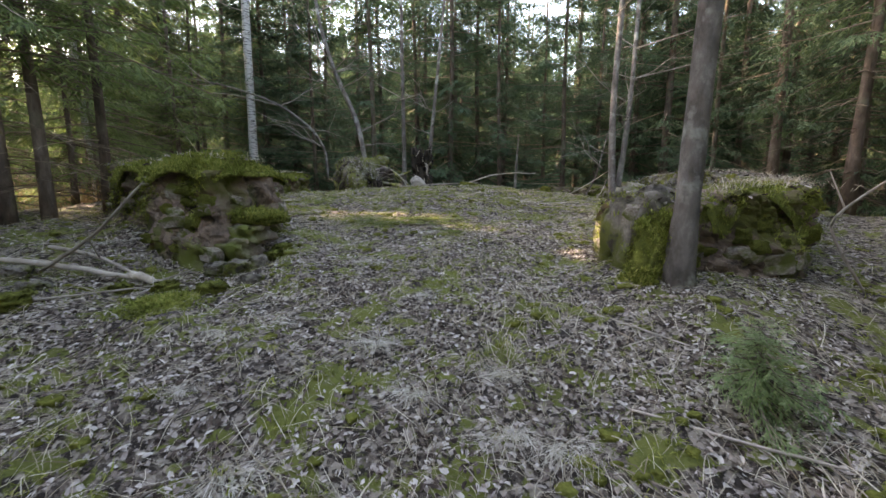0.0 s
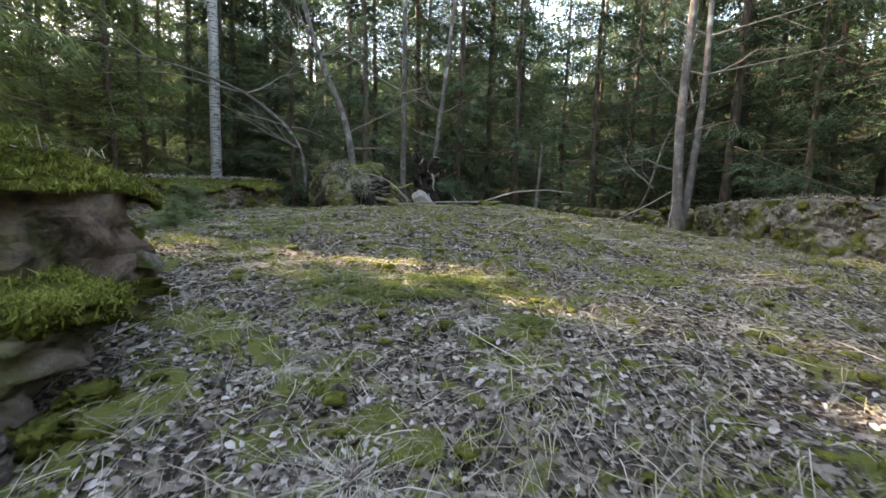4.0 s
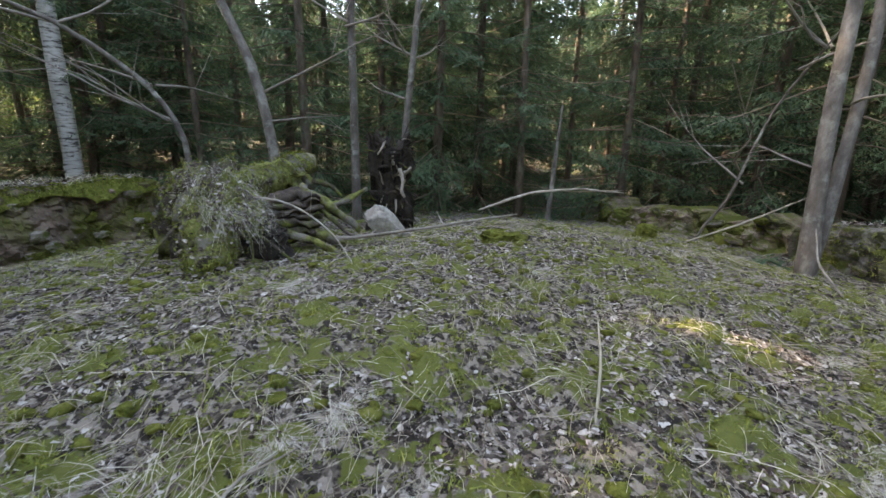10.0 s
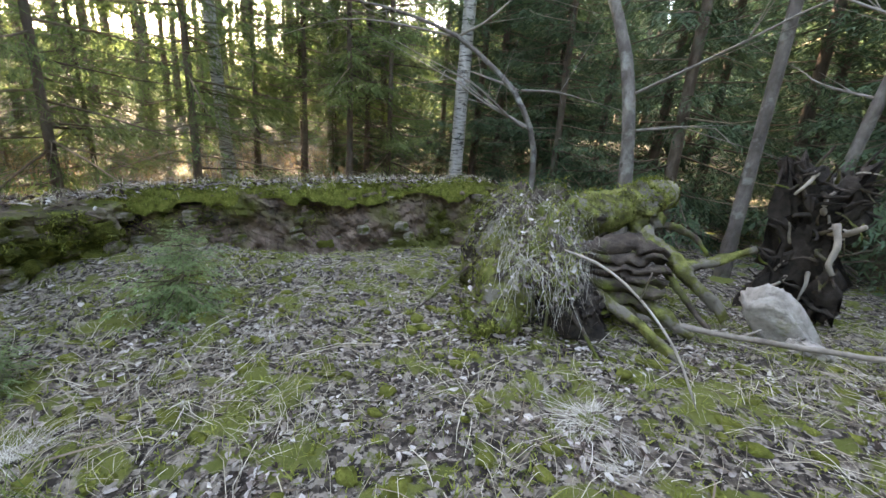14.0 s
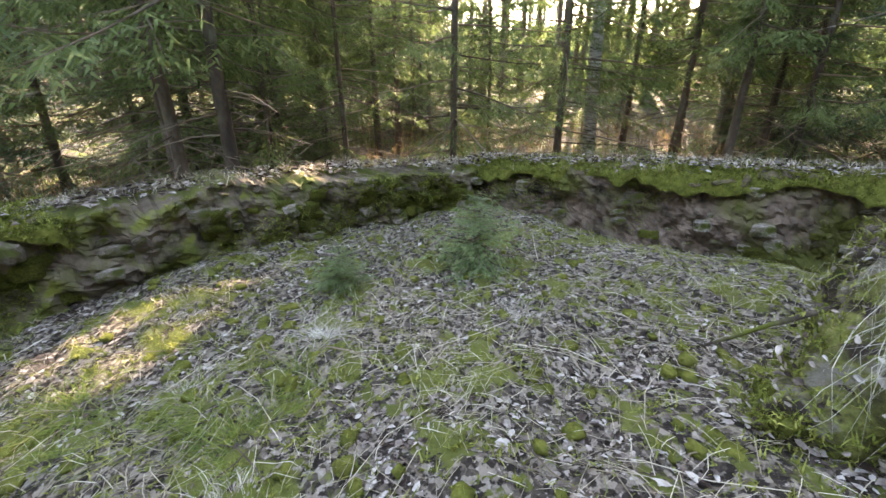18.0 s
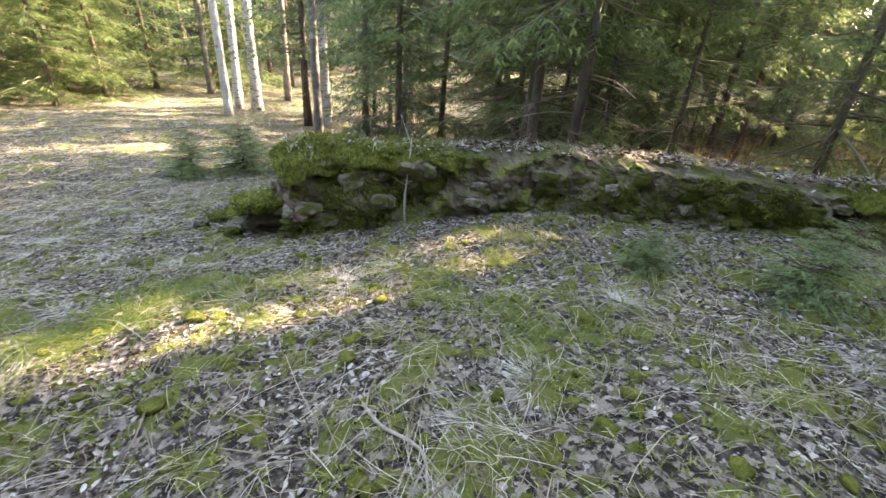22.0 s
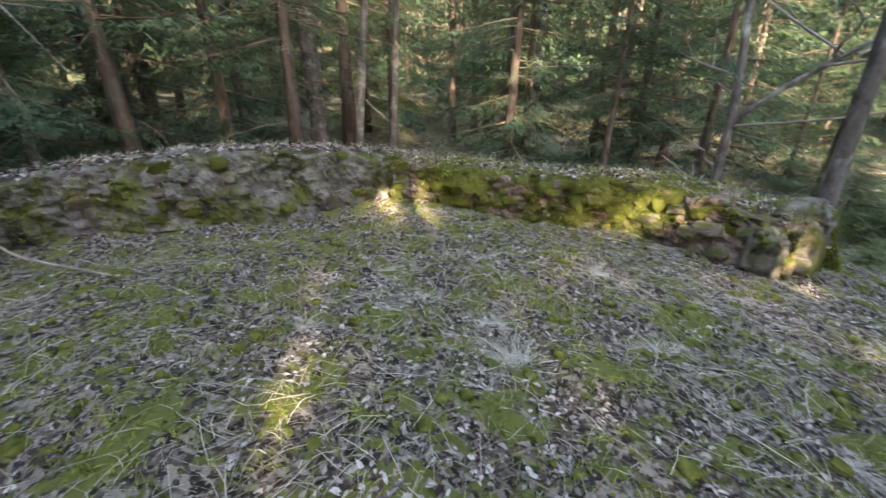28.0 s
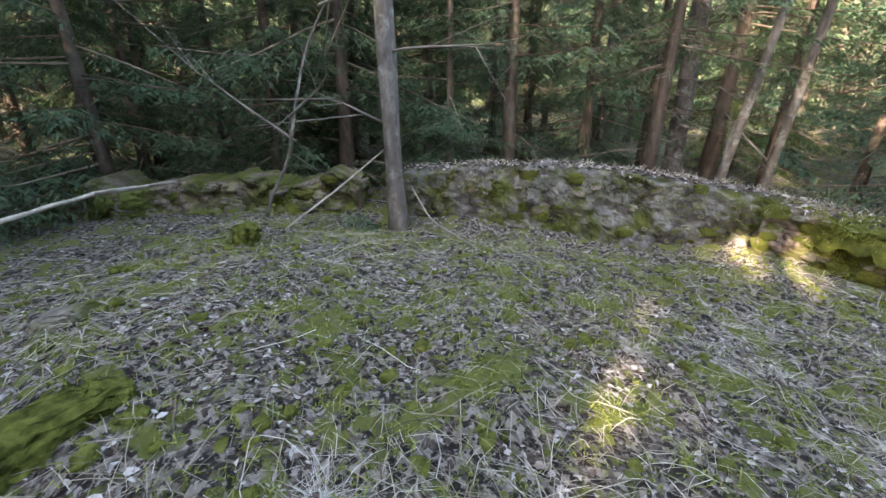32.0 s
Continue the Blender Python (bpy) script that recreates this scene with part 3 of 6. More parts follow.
SAPLINGS = [
    (-3.45, 9.41, 0.62, 1, "dark green spruce sapling in front of the wall"), (-3.06, 8.32, 0.38, 0, "thin young spruce sapling"), (-3.9, 0.2, 1.15, 1, "bushy spruce sapling beside the path"), (-3.1, -0.4, 0.95, 1, "bushy spruce sapling beside the path"),
    (1.66, 2.12, 0.45, 0, "small bright green spruce sapling in leaf litter"), (1.85, -0.5, 1.5, 1, "bushy spruce sapling beside the clearing"), (1.3, -1.5, 1.9, 1, "bushy spruce sapling beside the clearing"), (2.5, 0.1, 1.3, 2, "small dark green spruce sapling"),
]
# grass tufts: x, y, shape, scale
TUFTS = [(2.92, 8.3, 0, 1.0), (2.6, 6.3, 2, 1.0), (1.3, 6.6, 0, 0.9), (-0.9, 1.9, 1, 0.9), (-0.1, 2.4, 2, 0.8), (0.4, 2.1, 0, 0.9), (-1.2, 8.3, 1, 0.9), (0.5, 5.5, 3, 1.1), (-0.5, 5.9, 3, 1.0), (-1.9, 7.2, 4, 1.3), (-1.6, 7.7, 4, 1.2),
         (-0.4, 8.4, 0, 0.7), (1.1, 7.1, 2, 0.8), (3.3, 7.0, 1, 0.9), (1.7, 5.4, 0, 0.8), (-2.6, 9.6, 2, 0.7), (0.3, 9.9, 1, 0.7), (0.0, 6.7, 3, 0.9), (-1.2, 6.4, 3, 0.8), (0.7, 1.3, 1, 0.8), (-0.5, 1.0, 0, 0.8), (1.86, 8.01, 0, 0.75), (2.36, 6.44, 1, 0.9), (1.57, 6.97, 2, 0.9), (3.42, 8.04, 0, 0.9), (3.07, 8.94, 1, 0.7), (-0.34, 9.86, 2, 0.8), (2.29, 7.74, 1, 0.7), (-1.11, 3.18, 0, 0.9), (-0.32, 2.84, 2, 0.9), (0.47, 2.55, 1, 0.9), (0.61, 1.99, 2, 0.9)]
# places across the sun's way for the added shading spruces
SHADE_BELT = [2.2 + 1.15 * k for k in range(11)]

# ---- lie of the land ----
def smooth(t):
    t = np.clip(t, 0, 1)
    return t * t * (3 - 2 * t)


def ground_z(x, y):
    """The height of the ground: a clearing in front, a low mound inside the ruin, ditches along its walls, a bank behind the left corner."""
    x, y = np.asarray(x, float), np.asarray(y, float)
    ky = (-60.0, -25.0, -10.0, -3.0, 0.0, 2.0, 3.5, 5.0, 7.0, 9.0, 11.0, 13.0, 18.0, 60.0)
    kz = (1.2, 0.95, 0.55, 0.22, 0.12, 0.32, 0.66, 0.92, 1.17, 1.41, 1.52, 1.48, 1.25, 1.5)
    mid = (np.interp(y - 0.6, ky, kz) + np.interp(y, ky, kz) + np.interp(y + 0.6, ky, kz)) / 3
    out = smooth((np.hypot(x - 0.2, y - 8.5) - 5.2) / 4) * smooth((y - 1) / 4)
    z = mid * (1 - out) + 0.95 * out
    z = z - 0.19 * smooth((np.hypot(x - 0.3, y - 9) - 1.2) / 2.6) * smooth((y - 6) / 3) * (1 - out)
    z = z + 0.20 * np.exp(-((x - 2.1) ** 2 + (y - 3.3) ** 2) / 0.7)
    z = z + 0.20 * np.exp(-((x - 1.9) ** 2 + (y - 12.0) ** 2) / 1.6)
    z = z - 0.20 * np.exp(-((x + 2.5) ** 2 / 0.6 + (y - 4.4) ** 2 / 0.3)) + 0.10 * np.exp(-((x + 3.3) ** 2 / 0.8 + (y - 7.2) ** 2 / 0.8))
    # sunken along the inner foot of the side walls
    z = z - 0.30 * smooth((y - 9.6) / 1.6) * smooth((15 - y) / 2) * np.exp(-((0.89 * (x + 5.0) - 0.456 * (y - 10.4)) / 0.75) ** 2)
    z = z - 0.22 * smooth((y - 6.6) / 1.6) * smooth((13.5 - y) / 2) * np.exp(-((x - 5.3) / 0.8) ** 2)
    far = np.hypot(x, y - 7)
    z = z + 1.3 * smooth((far - 13) / 20) * smooth((-x + 0.6 * y - 8) / 14) + 0.25 * smooth((far - 12) / 30)
    return z + 0.045 * fbm(x, y, 0.9, 1.0) + 0.018 * fbm(x, y, 0.25, 5.0) + 0.12 * fbm(x, y, 4.0, 2.0) * smooth((far - 6) / 8)

# ---- litter, grass, moss on the ground ----
def blades(points, rng, n, length, width, spread, mat_name, mat, flat=0.5, low=0.2):
    """Grass blades in tufts: n at each point, bending outwards; each a narrow bent strip."""
    P = np.repeat(points, n, axis=0)
    m = len(P)
    a = rng.uniform(0, 2 * np.pi, m)
    L = length * rng.uniform(0.5, 1.3, m)
    lean = rng.uniform(low, 1.0, m) * flat
    d = np.stack([np.cos(a), np.sin(a), 0 * a], 1)
    base = P + d * (spread * rng.uniform(0, 1, m) ** 1.5)[:, None]
    s = np.stack([-np.sin(a), np.cos(a), 0 * a], 1) * (width * rng.uniform(0.6, 1.3, m))[:, None]
    h1 = L * (1 - 0.55 * lean)
    mid = base + d * (L * 0.35 * lean)[:, None] + np.array([0, 0, 1.0]) * (h1 * 0.5)[:, None]
    tip = base + d * (L * 0.95 * lean)[:, None] + np.array([0, 0, 1.0]) * (h1 * (0.95 - 0.85 * lean).clip(0.06))[:, None] + rng.normal(size=(m, 3)) * 0.02
    V = np.stack([base - s * 0.6, base + s * 0.6, mid + s, mid - s, tip], 1).reshape(-1, 3)
    k = np.arange(m)[:, None] * 5
    Q = k + np.array([[0, 1, 2, 3]])
    T = k + np.array([[3, 2, 4]])
    return np_mesh(mat_name, V, [T, Q], mat, smooth=False)


def flat_leaves(P, N, rng, size, name, mat):
    """Curled dead leaves lying at points P on slopes with normals N: each a folded lobed outline of six corners."""
    m = len(P)
    a = rng.uniform(0, 2 * np.pi, m)
    up = N + rng.normal(size=(m, 3)) * 0.24
    up /= np.linalg.norm(up, axis=1)[:, None]
    x = np.stack([np.cos(a), np.sin(a), 0 * a], 1)
    x -= up * (x * up).sum(1)[:, None]
    x /= np.linalg.norm(x, axis=1)[:, None]
    y = np.cross(up, x)
    L = size * rng.uniform(0.55, 1.45, m)
    W = L * rng.uniform(0.35, 0.75, m)
    curl = rng.uniform(-0.1, 0.3, m) * L
    out = []
    for u, v, c in ((-0.5, 0, 0.1), (-0.12, 0.46, 1.0), (0.3, 0.34, 0.8), (0.52, 0, 0.2), (0.26, -0.38, 0.9), (-0.16, -0.44, 1.0)):
        j = rng.uniform(0.75, 1.25, m)
        out.append(P + x * (u * L * j)[:, None] + y * (v * W * j)[:, None] + up * (c * curl + 0.006)[:, None])
    V = np.stack(out, 1).reshape(-1, 3)
    k = np.arange(m)[:, None] * 6
    T = np.concatenate([k + np.array([[0, 3, 2, 1]]), k + np.array([[0, 5, 4, 3]])])
    return np_mesh(name, V, T, mat, smooth=False)


def inside_walls(x, y):
    """True where a masonry wall stands."""
    out = np.zeros(len(x), bool)
    for (ax, ay), (bx, by), th in FOOTPRINTS:
        dx, dy = bx - ax, by - ay
        l2 = dx * dx + dy * dy
        t = ((x - ax) * dx + (y - ay) * dy) / l2
        d = np.abs((x - ax) * dy - (y - ay) * dx) / np.sqrt(l2)
        out |= (t > -0.02) & (t < 1.02) & (d < th / 2 + 0.03)
    return out


def scatter(n, x0, x1, y0, y1, rng, keep=None):
    x, y = rng.uniform(x0, x1, n), rng.uniform(y0, y1, n)
    ok = ~inside_walls(x, y)
    if keep is not None:
        ok &= keep(x, y, rng)
    x, y = x[ok], y[ok]
    return np.stack([x, y, ground_z(x, y)], 1)


def slope(P):
    e = 0.08
    gx = (ground_z(P[:, 0] + e, P[:, 1]) - ground_z(P[:, 0] - e, P[:, 1])) / (2 * e)
    gy = (ground_z(P[:, 0], P[:, 1] + e) - ground_z(P[:, 0], P[:, 1] - e)) / (2 * e)
    N = np.stack([-gx, -gy, np.ones(len(P))], 1)
    return N / np.linalg.norm(N, axis=1)[:, None]


def mossy(x, y):
    return fbm(x, y, 0.42, 3.1) + 0.8 * fbm(x, y, 0.15, 8.2) - 0.06 + 0.45 * smooth((y - 4.5) / 3)


# ---- masonry ----
STONE_SHAPES = []
_r = np.random.default_rng(41)
for _k in range(10):
    _v, _f = lump((1, 1, 1), _r, 0.16, 2)
    STONE_SHAPES.append(np_mesh("stone_shape", _v, _f, M_stone, smooth=False))
MOSS_SHAPES = []
for _k in range(8):
    _v, _f = lump((1, 1, 1), _r, 0.22, 3)
    MOSS_SHAPES.append(np_mesh("moss_shape", _v + _r.normal(size=_v.shape) * 0.025, _f, M_moss if _k % 2 else M_mossdark))

LIME_SHAPES = []
for _k in range(4):
    _v, _f = lump((1, 1, 1), _r, 0.62, 3)
    LIME_SHAPES.append(np_mesh("lime_shape", _v + _r.normal(size=_v.shape) * 0.045, _f, M_lime, smooth=False))


def along(a, b):
    a, b = np.array(a, float), np.array(b, float)
    d = b - a
    L = np.linalg.norm(d)
    d /= L
    return a, d, np.array([-d[1], d[0]]), L


def masonry(name, a, b, thick, top, seed, label, mat, stones=90, faces=(1, -1), bottom=-0.5, rough=0.075, stone_size=(0.16, 0.42), ragged=0.06, proud=0.5, cushions=0, fuzz=0, lime=0, bow=0.0):
    """An old wall from a to b (its middle line), uneven, with field stones standing proud of its faces. top: heights along it."""
    rng = np.random.default_rng(seed)
    a, d, n, L = along(a, b)
    nl, nh = max(8, int(L / 0.035)), 36
    s = np.linspace(0, L, nl)
    tops = np.interp(s, np.linspace(0, L, len(top)), top) + 1.4 * ragged * vnoise(s, 0 * s, seed, 0.4, 3) + 0.2 * ragged * rng.normal(size=nl)
    gz = np.minimum(ground_z(*(a[:, None] + d[:, None] * s + n[:, None] * thick / 2)), ground_z(*(a[:, None] + d[:, None] * s - n[:, None] * thick / 2))) + bottom + 0.35
    h = np.linspace(0, 1, nh)
    Z = gz[:, None] + (tops - gz)[:, None] * h
    rows = []
    for side in (1, -1):
        off = thick / 2 * (1 + 0.10 * (1 - h))[None] + rough * (1.5 * vnoise(s[:, None], Z, side * 3.0 + seed, 0.32, 2) + 0.8 * vnoise(s[:, None], Z, side * 5.0 + seed, 0.11, 2) + 0.35 * vnoise(s[:, None], Z, side * 9.0 + seed, 0.05, 2)) + 0.09 * rough * rng.normal(size=(nl, nh))
        off[:, -1] -= 0.05
        P = a[None, None] + d * s[:, None, None] + side * n * off[..., None] - n * (bow * np.sin(np.pi * s / L))[:, None, None]
        rows.append(np.concatenate([P, Z[..., None]], -1))
    ring = np.concatenate([rows[0], rows[1][:, ::-1]], 1)
    m = ring.shape[1]
    V = ring.reshape(-1, 3)
    i, j = np.meshgrid(np.arange(nl - 1), np.arange(m), indexing="ij")
    k = (j + 1) % m
    Q = np.stack([i * m + j, (i + 1) * m + j, (i + 1) * m + k, i * m + k], -1).reshape(-1, 4)
    nc = 22
    for e, sg in ((0, -1), (nl - 1, 1)):
        f = np.linspace(0, 1, nc)[None, :, None]
        G = rows[0][e][:, None] * (1 - f) + rows[1][e][:, None] * f
        gx, gy = np.meshgrid(np.linspace(0, thick, nc), Z[e], indexing="xy")
        out = (0.05 + 0.10 * vnoise(gx, gy, seed + 7.0 * sg, 0.30, 2) + 0.05 * vnoise(gx, gy, seed + 3.0 * sg, 0.09, 2)) * np.clip(8 * f[..., 0] * (1 - f[..., 0]), 0, 1)
        G[..., :2] += sg * d * out[..., None]
        p, q = np.meshgrid(np.arange(nh - 1), np.arange(nc - 1), indexing="ij")
        o = len(V) + p * nc + q
        F = np.stack([o, o + 1, o + nc + 1, o + nc], -1).reshape(-1, 4)
        V = np.concatenate([V, G.reshape(-1, 3)])
        Q = np.concatenate([Q, F if sg < 0 else F[:, ::-1]])
    wall = tagged(part(name, np_mesh(name, V, Q, mat, smooth=False)), label, "wall", "", "structure")
    face = lambda side, u, v: rows[0 if side > 0 else 1][np.clip(np.int32(u / L * (nl - 1)), 0, nl - 1), np.clip(np.int32(v * (nh - 1)), 0, nh - 1)]
    # stones
    for q in range(stones):
        side = faces[int(rng.integers(len(faces)))]
        u = rng.uniform(0, L)
        z0, z1 = np.interp(u, s, gz) + 0.15, np.interp(u, s, tops)
        z = rng.uniform(z0, z1 - 0.04)
        w = rng.uniform(*stone_size)
        hgt = w * rng.uniform(0.35, 0.75)
        on_end = rng.uniform() < 0.16
        if on_end:
            e = rng.choice([0, 1])
            p = a + d * (e * L) + n * rng.uniform(-0.4, 0.4) * thick
        else:
            sp = face(side, u, rng.uniform(0.12, 0.97))
            p, z = sp[:2] - side * n * w * rng.uniform(0.05, 0.3) / (1 + proud), sp[2]
        st = part("stone", STONE_SHAPES[int(rng.integers(10))], wall)
        st.location = (p[0], p[1], z)
        st.rotation_euler = (rng.normal() * 0.12, rng.normal() * 0.18, math.atan2(d[1], d[0]) + rng.normal() * 0.25)
        st.scale = (w, w * rng.uniform(0.5, 0.8), hgt)
    for q in range(lime):
        u = rng.uniform(0.15, 0.9) * L
        p = face(faces[0], u, rng.uniform(0.66, 0.9))
        lp = part("lime_patch", LIME_SHAPES[int(rng.integers(4))], wall, "flaking white lime")
        lp.location = p
        lp.rotation_euler = (rng.normal() * 0.1, rng.normal() * 0.15, math.atan2(d[1], d[0]) + rng.normal() * 0.1)
        w = rng.uniform(0.05, 0.16)
        lp.scale = (w, 0.045, w * rng.uniform(0.4, 1.0))
    for q in range(cushions):
        side = faces[int(rng.integers(len(faces)))]
        u = rng.uniform(0, L)
        z0, z1 = np.interp(u, s, gz) + 0.2, np.interp(u, s, tops)
        cp = face(side, u, rng.uniform(0.1, 1.0) ** 0.7)
        p = cp[:2] - side * n * 0.02
        w = rng.uniform(0.06, 0.24)
        mc = part("moss_cushion", MOSS_SHAPES[int(rng.integers(8))], wall)
        mc.location = (p[0], p[1], cp[2])
        mc.rotation_euler = (0, 0, math.atan2(d[1], d[0]) + rng.normal() * 0.2)
        mc.scale = (w, 0.05 + 0.3 * w, w * rng.uniform(0.4, 0.8))
    if fuzz:
        u, e = rng.uniform(0, L, fuzz), rng.choice(faces, fuzz)
        v = rng.uniform(0.15, 1.0, fuzz) ** 0.7
        keep = vnoise(u, v * 0.8, e * 4.0 + seed, 0.35, 2) > -0.05
        u, e, v = u[keep], e[keep], v[keep]
        P = np.where((e > 0)[:, None], face(1, u, v), face(-1, u, v)) + rng.normal(size=(len(u), 3)) * 0.015
        part("wall_moss", blades(P, rng, 4, 0.045, 0.0045, 0.03, "wall_moss", M_mosstip, 1.0, 0.5), wall)["kind"] = "stuff"
    return wall


def litter_on(a, b, width, z, seed, leaves, straws, parent, bow=0.0):
    """Dead leaves and dry grass lying on a wall's top."""
    rng = np.random.default_rng(seed)
    a, d, n, L = along(a, b)

    def spots(m):
        u = rng.uniform(0, L, m)
        w = rng.normal(size=m) * width * 0.3
        p = a + d * u[:, None] + n * (w - bow * np.sin(np.pi * u / L))[:, None]
        zz = np.interp(u, np.linspace(0, L, len(z)), z) - 0.12 * np.clip(np.abs(w) - width * 0.42, 0, 1)
        return np.concatenate([p, zz[:, None]], 1)

    P = spots(leaves)
    part("leaf_litter", flat_leaves(P, np.tile([0, 0, 1.0], (len(P), 1)), rng, 0.06, "wall_leaves", M_leaf), parent)["kind"] = "stuff"
    part("dry_grass", blades(spots(straws), rng, 3, 0.20, 0.0026, 0.05, "wall_grass", M_straw, 1.0, 0.5), parent)["kind"] = "stuff"


def moss_cap(name, a, b, width, z, thick, seed, parent, mat, label="", lift=0.0, tips=0, drop=0.12):
    """A thick cushion of moss over a wall's top, hanging over its edges. z: heights of the wall top along it."""
    rng = np.random.default_rng(seed)
    a, d, n, L = along(a, b)
    nl, nw = max(10, int(L / 0.045)), 26
    s = np.linspace(-0.06, L + 0.06, nl)
    w = np.linspace(-1, 1, nw)
    zz = np.interp(s, np.linspace(0, L, len(z)), z)
    edge = 1 - np.abs(w) ** 5
    endf = np.clip(np.minimum(s + 0.06, L + 0.06 - s) / 0.16, 0, 1) ** 0.5
    S, W = np.meshgrid(s, w, indexing="ij")
    half = width / 2 * (1 + 0.16 * vnoise(S, np.sign(W), seed, 0.5, 3))
    low = drop * np.clip(0.55 + 0.9 * vnoise(S, np.sign(W) * 3.0, seed, 0.28, 3), 0.05, 2) * (np.abs(W) ** 7)
    H = zz[:, None] + lift + thick * (0.75 + 0.5 * vnoise(S, W * width, seed, 0.35, 2) + 0.25 * vnoise(S, W * width, seed + 4, 0.09, 2)) * edge * endf[:, None] - low * 1.6 + 0.010 * rng.normal(size=S.shape)
    P = a + d * S[..., None] + n * (W * half)[..., None]
    T = np.concatenate([P, H[..., None]], -1)
    B = T.copy()
    B[..., 2] = np.minimum(zz[:, None] + lift - 0.02 - low * 1.6, T[..., 2] - 0.015)
    V = np.concatenate([T.reshape(-1, 3), B.reshape(-1, 3)])
    i, j = np.meshgrid(np.arange(nl - 1), np.arange(nw - 1), indexing="ij")
    Q = np.stack([i * nw + j, (i + 1) * nw + j, (i + 1) * nw + j + 1, i * nw + j + 1], -1).reshape(-1, 4)
    o = nl * nw
    sides = []
    for q in range(nl - 1):
        sides += [[q * nw, o + q * nw, o + (q + 1) * nw, (q + 1) * nw], [q * nw + nw - 1, (q + 1) * nw + nw - 1, o + (q + 1) * nw + nw - 1, o + q * nw + nw - 1]]
    for q in range(nw - 1):
        sides += [[q, q + 1, o + q + 1, o + q], [(nl - 1) * nw + q + 1, (nl - 1) * nw + q, o + (nl - 1) * nw + q, o + (nl - 1) * nw + q + 1]]
    cap = part(name, np_mesh(name, V, np.concatenate([Q, np.array(sides)]), mat), parent, label)
    if tips:
        Tn = T.reshape(-1, 3)
        pick = Tn[rng.integers(0, len(Tn), tips)] + rng.normal(size=(tips, 3)) * (0.02, 0.02, 0.004)
        tp = part("moss_fuzz", blades(pick, rng, 3, 0.042, 0.0042, 0.02, "moss_tips", M_mosstip, 0.6), parent)
        tp["kind"] = "stuff"
    return cap


def polyline(points, n):
    P = np.array(points, float)
    t = np.linspace(0, len(P) - 1, n)
    out = np.stack([np.interp(t, np.arange(len(P)), P[:, c]) for c in range(3)], 1)
    for _ in range(2):
        out[1:-1] = (out[:-2] + 2 * out[1:-1] + out[2:]) / 4
    return out


def stick(name, points, r0, r1, label, mat, category="stick", twigs=0, seed=1, n=12, group=""):
    """A dead branch lying or leaning along points, with side twigs."""
    rng = np.random.default_rng(seed)
    C = polyline(points, n)
    o = C[0].copy()
    C = C - o
    C[1:-1] += rng.normal(size=(n - 2, 3)) * r0 * 0.12
    root = part(name, np_mesh(name, *tube(C, np.linspace(r0, r1, n) * np.r_[0.55, 0.9, np.ones(n - 3), 0.5], 8, 0.10, rng), mat))
    root.location = o
    for k in range(twigs):
        i = int(rng.integers(2, n - 1))
        dv = rng.normal(size=3)
        dv[2] = abs(dv[2]) * 0.6
        dv += (C[-1] - C[0]) / (np.linalg.norm(C[-1] - C[0]) + 1e-6)
        L = rng.uniform(0.12, 0.45)
        part("twig", np_mesh("twig", *tube(C[i] + np.linspace(0, 1, 5)[:, None] * dv / np.linalg.norm(dv) * L, np.linspace(r1 * 0.9, 0.003, 5), 6), mat), root)
    return tagged(root, label, category, group)

# ---- ground ----
def ground_mesh():
    fx = np.concatenate([np.linspace(-400, -60, 12), np.linspace(-52, -13, 34), np.arange(-12, 12.01, 0.09), np.linspace(13, 52, 34), np.linspace(60, 400, 12)])
    fy = np.concatenate([np.linspace(-400, -60, 12), np.linspace(-52, -9, 36), np.arange(-8, 18.01, 0.09), np.linspace(19, 60, 36), np.linspace(70, 400, 12)])
    X, Y = np.meshgrid(fx, fy, indexing="ij")
    Z = ground_z(X, Y)
    near = smooth((13 - np.hypot(X, Y - 6)) / 3)
    lumps = np.clip(mossy(X, Y) - 0.15, 0, 1) * 0.045 * near
    Z = Z + lumps + near * 0.008 * RNG.normal(size=Z.shape)
    nx, ny = X.shape
    i, j = np.meshgrid(np.arange(nx - 1), np.arange(ny - 1), indexing="ij")
    Q = np.stack([i * ny + j, (i + 1) * ny + j, (i + 1) * ny + j + 1, i * ny + j + 1], -1).reshape(-1, 4)
    return np_mesh("ground", np.stack([X, Y, Z], -1).reshape(-1, 3), Q, M_ground)


tagged(part("ground", ground_mesh()), "forest floor of dead leaves, moss and dry grass", "ground", "", "structure")

# ---- the ruin ----
wall_1 = masonry("wall_1", W1[0], W1[1], 0.72, W1[2], 11, "crumbled front wall of dark field stones, mossy top", M_wall, 150, (1, -1), stone_size=(0.06, 0.24), cushions=95, fuzz=12000, proud=0.4, bow=W1_BOW)
moss_cap("moss_cap", (-2.72, 5.36), (-3.38, 6.0), 0.98, W1[2][:2], 0.09, 21, wall_1, M_moss, "thick yellow-green moss", tips=2500, drop=0.12)
litter_on(W1[0], W1[1], 0.6, [z + 0.05 for z in W1[2]], 31, 1500, 200, wall_1, W1_BOW)
litter_on(PIER[0], PIER[1], 0.7, [z + 0.15 for z in PIER[2]], 32, 60, 40, wall_1)
wall_7 = masonry("wall_7", PIER[0], PIER[1], 0.95, PIER[2], 17, "massive broken end of the front wall with jutting stones", M_earth, 46, (1, -1), stone_size=(0.10, 0.30), cushions=30, fuzz=3000, proud=0.0, rough=0.06)
moss_cap("moss_cap", PIER[0], PIER[1], 0.98, PIER[2], 0.16, 27, wall_7, M_moss, "thick domed yellow-green moss", tips=6000, drop=0.06)
